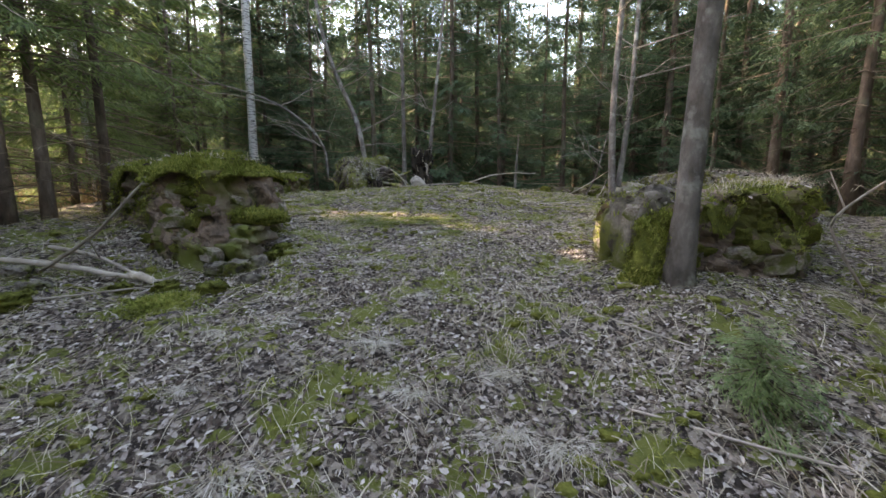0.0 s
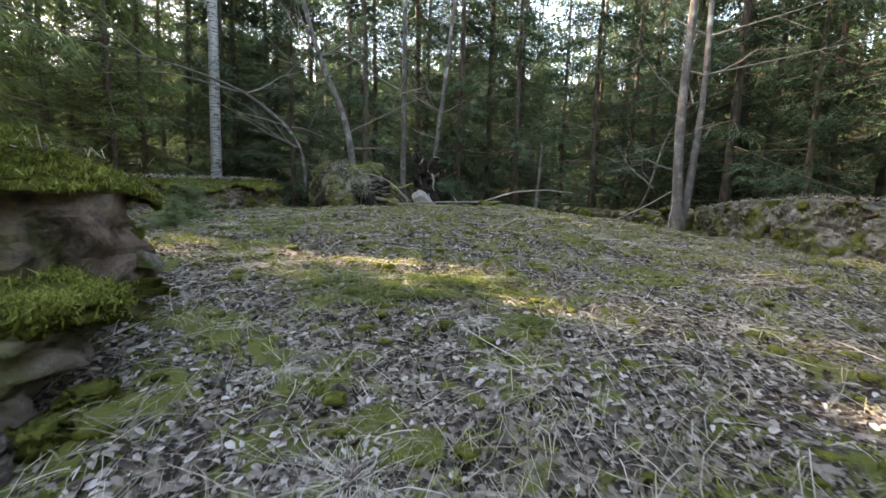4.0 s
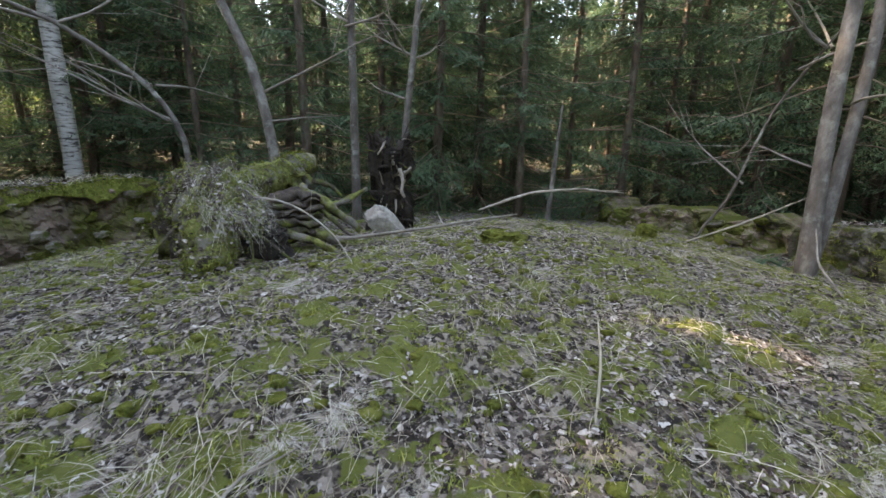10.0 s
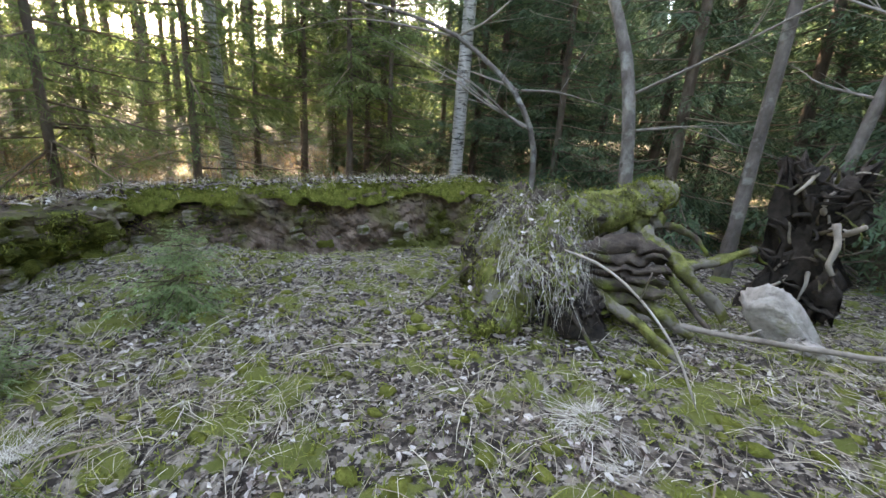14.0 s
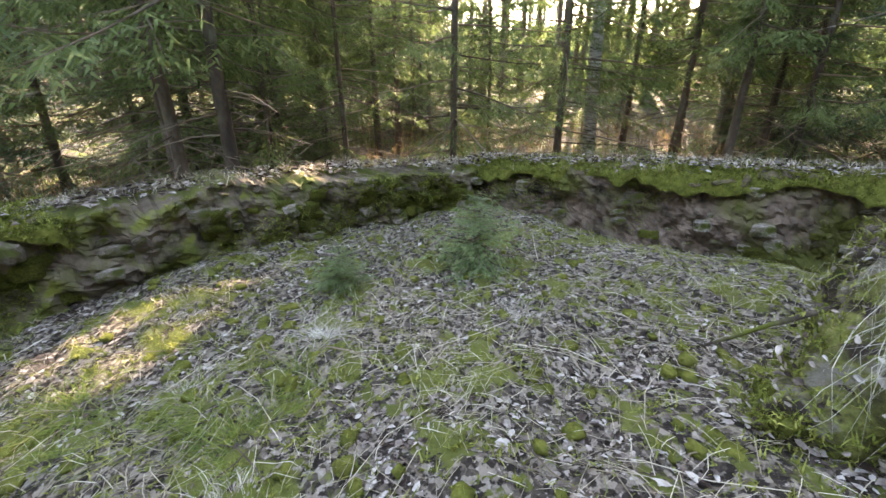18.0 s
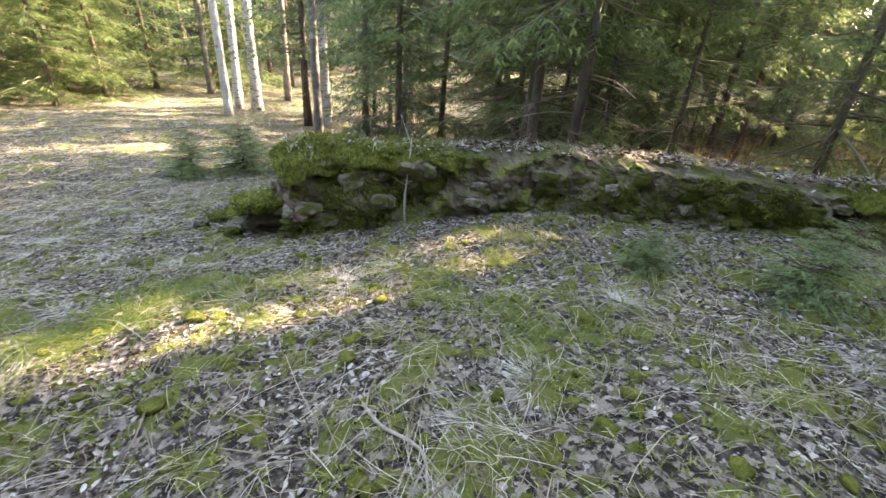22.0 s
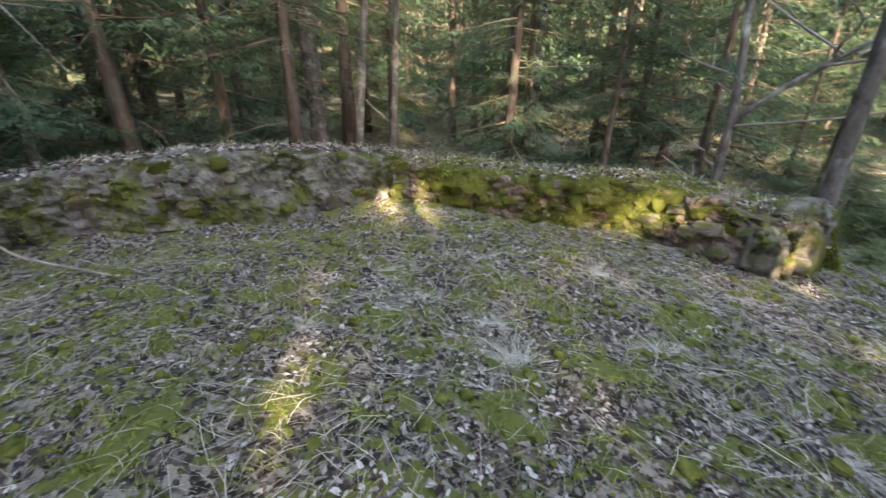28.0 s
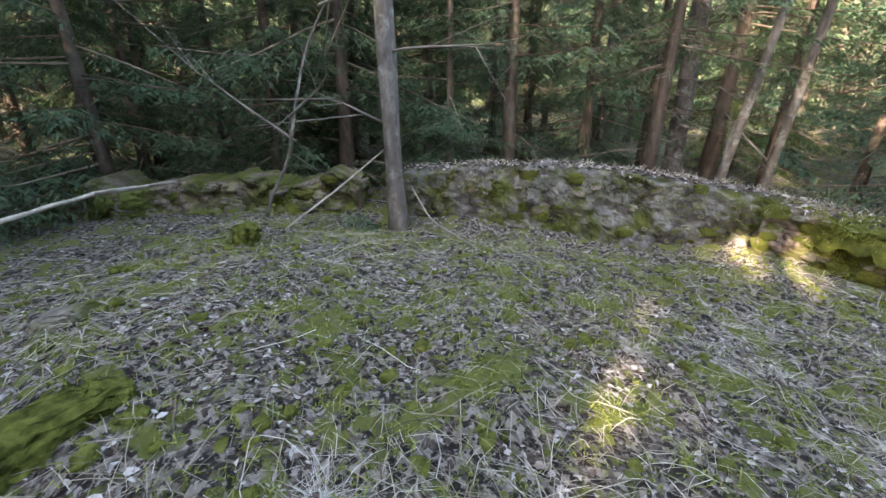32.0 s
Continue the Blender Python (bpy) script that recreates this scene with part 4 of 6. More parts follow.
wall_2 = masonry("wall_2", W2[0], W2[1], 0.72, W2[2], 12, "low earthy masonry wall with reddish stones under a moss cap", M_earth, 60, (-1,), stone_size=(0.07, 0.26), cushions=12, fuzz=2200, proud=0.0)
moss_cap("moss_cap", W2[0], W2[1], 0.84, W2[2], 0.075, 22, wall_2, M_moss, "thick moss cap with dry grass", tips=9000, drop=0.09)
litter_on(W2[0], W2[1], 0.7, [z + 0.10 for z in W2[2]], 33, 1100, 260, wall_2)
wall_3 = masonry("wall_3", W3[0], W3[1], 0.85, W3[2], 13, "short ruined wall end of mossy boulders beside a tree", M_earth, 26, (1, -1), stone_size=(0.12, 0.34), cushions=36, fuzz=4200, proud=0.1)
litter_on(W3[0], W3[1], 0.7, [z + 0.04 for z in W3[2]], 34, 420, 120, wall_3)
moss_cap("moss_cap", (W3[0][0] + 0.5, W3[0][1] + 0.06), W3[1], 0.9, W3[2][1:], 0.05, 23, wall_3, M_mossdark, "moss and earth on the top", tips=1200, drop=0.2)
wall_4 = masonry("wall_4", W4[0], W4[1], 0.7, W4[2], 14, "low mossy wall with earth and dead leaves on top", M_earth, 22, (1,), stone_size=(0.08, 0.26), cushions=90, fuzz=9000, proud=0.1)
litter_on(W4[0], W4[1], 0.7, [z + 0.08 for z in W4[2]], 35, 700, 160, wall_4)
moss_cap("moss_cap", W4[0], W4[1], 0.8, W4[2], 0.08, 24, wall_4, M_mossdark, "moss and litter on the top", tips=1500, drop=0.25)
wall_5 = masonry("wall_5", W5[0], W5[1], 0.58, W5[2], 15, "grey mortared wall with white lime stains and leaf-strewn top", M_plaster, 60, (1,), stone_size=(0.06, 0.22), cushions=14, fuzz=2600, lime=34, rough=0.05)
litter_on(W5[0], W5[1], 0.55, [z + 0.04 for z in W5[2]], 36, 1500, 150, wall_5)
wall_6 = masonry("wall_6", W6[0], W6[1], 0.7, W6[2], 16, "collapsed low stone wall under leaf litter", M_wall, 50, (1,), stone_size=(0.1, 0.3), cushions=20)

# the jutting ledge of the broken end and the rubble at its foot
_lr = np.random.default_rng(23)
for x, y, z, size, mat in [(-1.74, 4.84, 1.19, (0.52, 0.40, 0.12), M_mossdark), (-1.80, 4.74, 1.04, (0.40, 0.34, 0.20), M_stone), (-1.92, 4.66, 0.86, (0.46, 0.34, 0.26), M_stone), (-2.36, 4.74, 0.82, (0.5, 0.3, 0.34), M_stone), (-2.62, 4.86, 0.98, (0.34, 0.26, 0.42), M_stone)]:
    v, f = lump(size, _lr, 0.22, 4)
    st = part("stone", np_mesh("ledge_stone", v + _lr.normal(size=v.shape) * 0.006, f, mat), wall_7)
    st.location, st.rotation_euler = (x, y, z), (0, 0.06, -0.4)
    if mat is M_mossdark:
        pick = v[v[:, 2] > -0.02]
        part("moss_fuzz", blades(pick[_lr.integers(0, len(pick), 1500)] + _lr.normal(size=(1500, 3)) * 0.015, _lr, 4, 0.05, 0.004, 0.03, "ledge_moss", M_mosstip, 0.8), st)["kind"] = "stuff"

# ---- uprooted stump with the cut log ----
def on_ground(x, y, dz=0.0):
    return (x, y, float(ground_z(x, y)) + dz)


def uprooted_stump(x, y, turn):
    rng = np.random.default_rng(51)
    root = empty("uprooted_stump", *on_ground(x, y))
    root.rotation_euler = (0, 0, turn)
    v, f = lump((0.70, 0.60, 0.93), rng, 0.22, 4)
    v = v + rng.normal(size=v.shape) * 0.012
    v[:, 0] += 0.10 * v[:, 2]
    v += (-0.22, 0.30, 0.36)
    plate = v
    part("root_plate", np_mesh("root_plate", v, f, M_rot), root, "rotten earthy root plate")
    # the ridge of turf that slumps from the plate down to the ground
    rv, rf = tube(polyline([(-0.28, 0.25, 0.58), (0.08, 0.05, 0.60), (0.28, -0.2, 0.54), (0.40, -0.40, 0.38)], 22), np.linspace(0.26, 0.10, 22), 20, 0.12, rng)
    rv += 0.03 * np.stack([vnoise(*rv.T, 0.16, 3), vnoise(*(rv + 5).T, 0.16, 3), vnoise(*(rv + 9).T, 0.16, 3)], 1)
    part("turf_ridge", np_mesh("turf_ridge", rv, rf, M_rot), root, "overhanging turf and soil")
    dv, df = tube(polyline([(-0.10, 0.1, 0.42), (0.02, -0.22, 0.26), (0.10, -0.5, 0.10), (0.12, -0.66, 0.0)], 20), np.linspace(0.30, 0.12, 20), 18, 0.12, rng)
    dv += 0.03 * np.stack([vnoise(*dv.T, 0.16, 3), vnoise(*(dv + 5).T, 0.16, 3), vnoise(*(dv + 9).T, 0.16, 3)], 1)
    part("turf_slump", np_mesh("turf_slump", dv, df, M_mosslog), root, "mossy turf slumped to the ground")
    v, f = lump((0.26, 0.3, 0.2), rng, 0.4, 3)
    toe = v + (0.10, -0.60, 0.05) + rng.normal(size=v.shape) * 0.012
    part("mossy_toe", np_mesh("mossy_toe", toe, f, M_mossdark), root, "mossy lower root")
    # solid black lump; the hollow's shade is put into its colour
    v, f = lump((0.42, 0.3, 0.34), rng, 0.3, 4)
    part("dark_hollow", np_mesh("dark_hollow", v + (0.44, -0.16, 0.16) + rng.normal(size=v.shape) * 0.014, f, M_soil), root, "black soil lump standing in for the shaded hollow under the turf")
    v, f = lump((0.20, 0.28, 0.5), rng, 0.45, 4)
    part("moss_cushion", np_mesh("moss_cushion", v + (-0.48, 0.24, 0.26) + rng.normal(size=v.shape) * 0.014, f, M_mosslog), root, "green moss on the side")
    # the mossy log on top, knobbly, with its weathered sawn face
    lv, lf = tube(polyline([(0.02, 0.44, 0.58), (0.28, 0.84, 0.68), (0.46, 1.2, 0.82), (0.62, 1.46, 0.88)], 26), np.r_[np.linspace(0.20, 0.135, 24), 0.13, 0.125], 20, 0.05, rng)
    lv += 0.055 * np.stack([vnoise(*lv.T, 0.2, 3), vnoise(*(lv + 5).T, 0.2, 3), vnoise(*(lv + 9).T, 0.2, 3)], 1)
    lg = part("log", np_mesh("log", lv, lf, M_mosslog), root, "moss-grown sawn log")
    part("sawn_end", np_mesh("sawn_end", *tube([(0.615, 1.452, 0.878), (0.640, 1.492, 0.888)], [0.115, 0.11], 20, 0.04, rng), M_cut), lg, "weathered sawn face")
    v, f = lump((0.26, 0.24, 0.2), rng, 0.4, 4)
    part("knot", np_mesh("knot", v + (0.52, 1.05, 0.70) + rng.normal(size=v.shape) * 0.008, f, M_mosslog), root, "broken mossy branch stub")
    for k in range(7):
        z = 0.16 + 0.068 * k
        pts = [(0.26, 0.08 + 0.03 * k, z), (0.56, 0.14 + 0.05 * k, z + 0.015), (0.90 + rng.uniform(-0.14, 0.08), 0.24 + 0.06 * k, z - 0.02)]
        tv, tf = tube(polyline(pts, 16), np.linspace(0.12, 0.05, 16), 9, 0.22, rng)
        tv[:, 2] = z + (tv[:, 2] - z) * 0.42
        tv += 0.06 * np.stack([vnoise(*tv.T, 0.2, 3), vnoise(*(tv + 5).T, 0.2, 3), vnoise(*(tv + 9).T, 0.12, 3)], 1)
        part("rotten_slab", np_mesh("rotten_slab", tv, tf, M_rot), root, "dark split rotten wood")
    roots = [([(0.60, 0.82, 0.62), (0.84, 0.74, 0.50), (1.02, 0.66, 0.38), (1.3, 0.62, 0.16)], 0.075, True), ([(0.90, 0.78, 0.40), (1.10, 0.94, 0.46), (1.36, 1.25, 0.56)], 0.055, True),
             ([(0.50, 0.15, 0.24), (0.84, 0.02, 0.20), (1.12, -0.12, 0.08), (1.3, -0.2, 0.0)], 0.05, True), ([(0.66, 0.4, 0.20), (0.92, 0.3, 0.18), (1.16, 0.3, 0.08)], 0.07, True),
             ([(0.78, 0.62, 0.5), (1.0, 0.5, 0.3), (1.24, 0.42, 0.1)], 0.035, False), ([(0.36, -0.36, 0.42), (0.42, -0.42, 0.2), (0.40, -0.44, 0.0)], 0.014, False),
             ([(-0.25, -0.2, 0.4), (-0.36, -0.45, 0.2), (-0.5, -0.6, 0.0)], 0.014, False), ([(0.40, -0.30, 0.34), (0.62, -0.34, 0.18), (0.86, -0.5, 0.02)], 0.016, False), ([(0.75, 0.9, 0.7), (0.95, 1.05, 0.62), (1.08, 1.0, 0.5)], 0.03, False)]
    for pts, r, green in roots:
        tv, tf = tube(polyline(pts, 16), np.linspace(r, r * 0.45, 16), 10, 0.16, rng)
        tv += 0.35 * r * np.stack([vnoise(*tv.T, 0.12, 2), vnoise(*(tv + 5).T, 0.12, 2), vnoise(*(tv + 9).T, 0.12, 2)], 1)
        part("root", np_mesh("root", tv, tf, M_mosslog if green else M_rot), root, "moss-covered root" if green else "bare rotten root")
    for fx, fz, r in ((-0.28, 0.50, 0.09), (-0.12, 0.47, 0.12)):
        side = plate[plate[:, 1] < 0.25]
        fy = float(side[np.argmin(np.hypot(side[:, 0] - fx, side[:, 2] - fz)), 1]) - 0.04
        v, f = lump((1.5 * r, 1.2 * r, 0.035), rng, 0.1, 3)
        part("bracket_fungus", np_mesh("bracket_fungus", v, f, M_fungus), root, "tan bracket fungus", pose(fx, fy, fz, 6, 4, 0))
    # dry grass, leaves and moss over the plate and the ridge
    skin = np.concatenate([plate, rv[:-2], dv[:-2]])
    mid = np.concatenate([np.tile([-0.22, 0.30, 0.30], (len(plate), 1)), np.tile([0.14, -0.04, 0.36], (len(rv) - 2, 1)), np.tile([0.02, -0.22, 0.08], (len(dv) - 2, 1))])
    N = skin - mid
    N /= np.linalg.norm(N, axis=1)[:, None]
    top = np.nonzero((skin[:, 2] > 0.50) & (skin[:, 0] > -0.26) & (skin[:, 1] < 0.4) & (N[:, 2] > -0.05))[0]
    anywhere = np.nonzero((skin[:, 2] > 0.05) & (N[:, 2] > -0.2))[0]

    def spots(n, out, pool):
        i = pool[rng.integers(0, len(pool), n)]
        return skin[i] + N[i] * out + rng.normal(size=(n, 3)) * 0.03, N[i]

    n = 820
    P, nn = spots(n, 0.012, top)
    fall = np.array([0.40, -0.66, -0.60]) + rng.normal(size=(n, 3)) * (0.42, 0.42, 0.3)
    fall -= nn * np.minimum((fall * nn).sum(1), 0)[:, None] * 0.95
    fall /= np.linalg.norm(fall, axis=1)[:, None]
    L = rng.uniform(0.10, 0.46, n)[:, None]
    wide = np.cross(fall, nn)
    wide = wide / (np.linalg.norm(wide, axis=1)[:, None] + 1e-6) * 0.0007
    strip, k = [P - wide, P + wide], np.arange(n)[:, None] * 7
    for t, sag in ((0.4, 0.03), (0.75, 0.16)):
        q = P + fall * L * t + nn * 0.06 * rng.uniform(0, 1.1, (n, 1)) + rng.normal(size=(n, 3)) * 0.018 - np.array([0, 0, sag]) * L
        strip += [q + wide, q - wide]
    strip.append(P + fall * L * 0.95 + rng.normal(size=(n, 3)) * 0.04 - np.array([0, 0, 0.42]) * L)
    part("hanging_grass", np_mesh("hanging_grass", np.stack(strip, 1).reshape(-1, 3), [k + np.array([[5, 4, 6]]), np.concatenate([k + np.array([[0, 1, 2, 3]]), k + np.array([[3, 2, 4, 5]])])], M_hay, False), root, "tangle of bleached dry grass")["kind"] = "stuff"
    P, nn = spots(1500, 0.012, anywhere)
    part("leaf_litter", flat_leaves(P, nn, rng, 0.038, "stump_leaves", M_leaf), root, "dead leaves")["kind"] = "stuff"
    P = np.concatenate([spots(3200, 0.0, anywhere)[0], toe[rng.integers(0, len(toe), 500)], lv[rng.integers(0, len(lv), 900)] + np.array([0, 0, 0.01])])
    part("moss_fuzz", blades(P, rng, 4, 0.034, 0.0034, 0.025, "stump_moss", M_mosstip, 0.9), root)["kind"] = "stuff"
    # thin dead stalks standing on the top
    P = np.stack([rng.uniform(-0.5, 0.0, 26), rng.uniform(0.15, 0.5, 26), np.full(26, 0.78)], 1)
    part("standing_stalks", blades(P, rng, 2, 0.26, 0.0022, 0.03, "stump_stalks", M_dead, 0.5, 0.1), root, "thin dead stalks")["kind"] = "stuff"
    return tagged(root, "rotten uprooted stump with mossy log and dry grass", "stump")


def black_rootball(x, y, turn):
    rng = np.random.default_rng(52)
    root = empty("root_ball", *on_ground(x, y))
    root.rotation_euler = (0, 0, turn)
    v, f = lump((0.36, 0.28, 0.78), rng, 0.6, 4)
    part("soil_core", np_mesh("soil_core", v + (0, 0.05, 0.52) + rng.normal(size=v.shape) * 0.03, f, M_soil), root, "black soil")
    for k in range(150):
        a, z = rng.uniform(0, 6.28), rng.uniform(0.15, 1.05)
        p = np.array([0.13 * np.cos(a), 0.10 * np.sin(a), z])
        pts = [p]
        d = np.array([np.cos(a), np.sin(a) - 0.6, rng.normal() * 0.8])
        for q in range(4):
            d = d + rng.normal(size=3) * 0.8
            pts.append(pts[-1] + d / np.linalg.norm(d) * rng.uniform(0.03, 0.085))
        r = rng.uniform(0.008, 0.022)
        part("root", np_mesh("root", *tube(polyline(pts, 12), np.linspace(r, r * 0.4, 12), 6, 0.1, rng), M_soil if k % 3 else M_rot if k % 4 else M_twig), root)
    part("root", np_mesh("root", *tube(polyline([(0.12, -0.24, 0.72), (0.17, -0.3, 0.6), (0.15, -0.34, 0.48), (0.19, -0.33, 0.42)], 14), np.linspace(0.022, 0.016, 14), 9, 0.1, rng), M_twig), root, "pale broken root")
    part("root", np_mesh("root", *tube(polyline([(0.1, -0.16, 0.66), (0.2, -0.26, 0.68), (0.26, -0.30, 0.74)], 10), np.linspace(0.03, 0.015, 10), 7, 0.1, rng), M_twig), root, "pale broken root")
    return tagged(root, "black upturned root ball with tangled roots", "stump")


def boulder(name, x, y, dz, size, turn, tilt, mat, label, seed, category="stone", sub=4, rough=0.16, grain=0.006):
    rng = np.random.default_rng(seed)
    v, f = lump(size, rng, rough, sub)
    ob = part(name, np_mesh(name, v + rng.normal(size=v.shape) * grain, f, mat))
    ob.location = on_ground(x, y, dz)
    ob.rotation_euler = (radians(tilt[0]), radians(tilt[1]), radians(turn))
    return tagged(ob, label, category)

# ---- the wood ----
SPRUCE_A = [spruce_meshes(100 + k, 14 + 2 * k, 2.2, 0.3, 4, 10, 0.10, M_needle, 0.6) for k in range(3)]      # green to the ground
SPRUCE_B = [spruce_meshes(120 + k, 17 + 2 * k, 1.8, 2.2, 4, 6, 0.095, M_needle if k else M_needle2, 4.0) for k in range(3)]      # bare below, dead twigs
SPRUCE_L = [spruce_meshes(140 + k, 12 + 2 * k, 2.4, 0.2, 4, 12, 0.10, M_needle3, 0.6) for k in range(2)]     # lighter young spruce
SPRUCE_F = [spruce_meshes(160 + k, 15 + 3 * k, 2.4, 0.4 + 0.8 * k, 3, 5.5, 0.12, M_needle if k < 2 else M_needle2, 2.0) for k in range(3)]  # far ones
LABEL_A = "dark green spruce with drooping branches down to the ground"
LABEL_B = "tall spruce with a bare brown trunk and dead twigs"
LABEL_L = "light green young spruce beside the clearing"
LABEL_F = "slender spruce deep in the wood"

_t = np.random.default_rng(77)


def plant(kind, x, y, scale=1.0):
    protos, label = {"A": (SPRUCE_A, LABEL_A), "B": (SPRUCE_B, LABEL_B), "L": (SPRUCE_L, LABEL_L), "F": (SPRUCE_F, LABEL_F)}[kind]
    return spruce(protos[int(_t.integers(len(protos)))], *on_ground(x, y, -0.02), float(_t.uniform(0, 6.28)), scale * float(_t.uniform(0.9, 1.1)), label)


for k, (kind, x, y, sc) in enumerate(NEAR_TREES):
    z = on_ground(x, y, -0.02)
    if x < -4.5 and 2.0 < y < 16 and kind == "B":
        spruce(spruce_meshes(500 + k, 15 * sc, 1.8, 2.2, 4, 8, 0.066, M_needle3, 4.0, z), *z, 0.0, 1.0, LABEL_B)
    elif x < -4.5 and 2.0 < y < 16:
        spruce(spruce_meshes(500 + k, 14 * sc, 2.2 * sc + 0.3, 0.3, 5, 8.5, 0.07 * sc, M_needle3, 2.0, z), *z, 0.0, 1.0, LABEL_L if kind == "L" else LABEL_A)
    else:
        plant(kind, x, y, sc)
# tall spruces added as a sun block, crowns mostly above the view, to shade the ruin
for k, across in enumerate(SHADE_BELT):
    for row in (0, 1):
        ahead = 30.0 + 3.0 * row + float(_t.uniform(-0.6, 0.6))
        c = across + 0.7 * row
        if 5.25 < c < 6.25:
            continue
        x, y = float(c * ACROSS[0] - ahead * ACROSS[1]), float(c * ACROSS[1] + ahead * ACROSS[0])
        z = on_ground(x, y, -0.02)
        spruce(spruce_meshes(600 + 2 * k + row, 30, 3.4, 10.5, 2, 12.5, 0.15, M_needle2 if k % 3 else M_needle, 4.0, z, True), *z, 0.0, 1.0, "tall spruce with high crown and bare trunk")

def toward_sun(x, y, reach):
    """The open, sunlit side of the wood."""
    a = math.degrees(math.atan2(-(x - 0.2), y - 8.5))
    return 38 < a < 112 and math.hypot(x - 0.2, y - 8.5) > reach


def sunny_side(x, y):
    """Thin wood on the sun's side of the clearing."""
    c, q = x * ACROSS[0] + y * ACROSS[1], x * ACROSS[1] - y * ACROSS[0]
    return -22 < c < -6 and q < -9 and (x * 7.1 + y * 3.3) % 1 > 0.2


# young spruces and thin trunks on the sunny side
for k in range(34):
    a, r = radians(float(_t.uniform(42, 104))), float(_t.uniform(12.5, 27))
    plant("L" if k % 3 else "A", 0.2 - r * math.sin(a), 8.5 + r * math.cos(a), float(_t.uniform(0.16, 0.42)))

# taller, thin-crowned spruces among them
for k in range(24):
    a, r = radians(40 + 70 * ((k * 0.618) % 1)), 15 + 15 * ((k * 0.381) % 1)
    z = on_ground(0.2 - r * math.sin(a), 8.5 + r * math.cos(a), -0.02)
    if 5.25 < z[0] * ACROSS[0] + z[1] * ACROSS[1] < 6.25:
        continue
    spruce(spruce_meshes(700 + k, 14 + 8 * ((k * 0.73) % 1), 2.0, 1.2 + 2.5 * ((k * 0.29) % 1), 3, 4.5, 0.10, M_needle3, 2.5, z, True), *z, 0.0, 1.0, "thin-crowned spruce on the sunny side of the wood")

# the rest of the wood, by chance but never in the clearing, the ruin or close to a placed tree
taken = [(x, y) for _, x, y, _ in NEAR_TREES]
count = 0
while count < 130:
    r, a = 8.0 + 30.0 * _t.uniform() ** 0.8, _t.uniform(0, 2 * np.pi)
    x, y = float(0.2 + r * np.cos(a)), float(7 + r * np.sin(a))
    if in_clearing(x, y) or toward_sun(x, y, 8) or sunny_side(x, y) or (x > 9 and -8 < y < 7 and _t.uniform() < 0.5) or np.hypot(x - 0.2, y - 8.5) < 9.5 or any((x - u) ** 2 + (y - v) ** 2 < 1.6 for u, v in taken):
        continue
    taken.append((x, y))
    plant("F" if r > 17 else ("A" if _t.uniform() < 0.45 else "B") if r < 13 else "F", x, y)
    count += 1

# trunks far back, too many to count
pieces = []
for _k in range(420):
    r, a = _t.uniform(34, 75), _t.uniform(0, 2 * np.pi)
    x, y = 0.2 + r * np.cos(a), 7 + r * np.sin(a)
    if in_clearing(x, y):
        continue
    z = float(ground_z(x, y))
    pieces.append(tube([(x, y, z - 0.3), (x + _t.normal() * 0.2, y + _t.normal() * 0.2, z + 18)], [_t.uniform(0.1, 0.2), 0.06], 6, cap=False))
tagged(part("far_trunks", np_mesh("far_trunks", *join(pieces), M_spruce)), "distant trunks of the wood", "trees", "", "stuff")
# far crowns: drooping boughs on those trunks
pieces = []
_bough = [spray(2.1, _t, 2, 0.25)[0] for _ in range(3)]
for _k in range(4200):
    r, a = _t.uniform(20, 60), _t.uniform(0, 2 * np.pi)
    x, y = 0.2 + r * np.cos(a), 7 + r * np.sin(a)
    if in_clearing(x, y) or toward_sun(x, y, 12) or sunny_side(x, y):
        continue
    v, f = _bough[int(_t.integers(3))]
    pieces.append((v * _t.uniform(1.5, 2.9) @ rot_z(_t.uniform(0, 6.28)).T + np.array([x, y, float(ground_z(x, y)) + 0.2 + 18 * _t.uniform()]), f))
tagged(part("far_boughs", np_mesh("far_boughs", *join(pieces), M_needle, False)), "distant spruce boughs of the wood", "trees", "", "stuff")
pieces = []
for _k in range(1900):
    r, a = _t.uniform(20, 46), radians(float(_t.uniform(36, 110)))
    x, y = 0.2 - r * math.sin(a), 8.5 + r * math.cos(a)
    v, f = _bough[int(_t.integers(3))]
    pieces.append((v * _t.uniform(0.8, 1.8) @ rot_z(_t.uniform(0, 6.28)).T + np.array([x, y, float(ground_z(x, y)) + 0.2 + 13 * _t.uniform() ** 1.2]), f))
bv, bf = join(pieces)
bf = [f[~sun_gap(bv[f].mean(1))] for f in bf]
tagged(part("sunlit_boughs", np_mesh("sunlit_boughs", bv, bf, M_needle3, False)), "distant sunlit young spruce boughs", "trees", "", "stuff")

# the edge of sight: the closed far wood, lower on the sunny side
pieces = []
for ring, (R, top) in enumerate(((58.0, 17.0), (70.0, 22.0))):
    a = np.linspace(0, 2 * np.pi, 480)   # turned right from +y
    x, y = 0.2 + R * np.sin(a), 7 + R * np.cos(a)
    zs = np.stack([np.full(len(a), -1.0), ground_z(x, y) + top * np.where(np.abs(np.degrees(a) - 288) < 15, 0.42, np.where(np.abs(np.degrees(a) - 290) < 36, 0.8, 1.15)) * (0.8 + 0.22 * fbm(a * R, 0 * a, 3.0, 2.0 + ring) + 0.12 * _t.uniform(-1, 1, len(a)))], 1)
    V = np.stack([np.repeat(x, 2), np.repeat(y, 2), zs.ravel()], 1)
    q = np.arange(len(a) - 1)[:, None] * 2
    pieces.append((V, q + np.array([[0, 2, 3, 1]])))
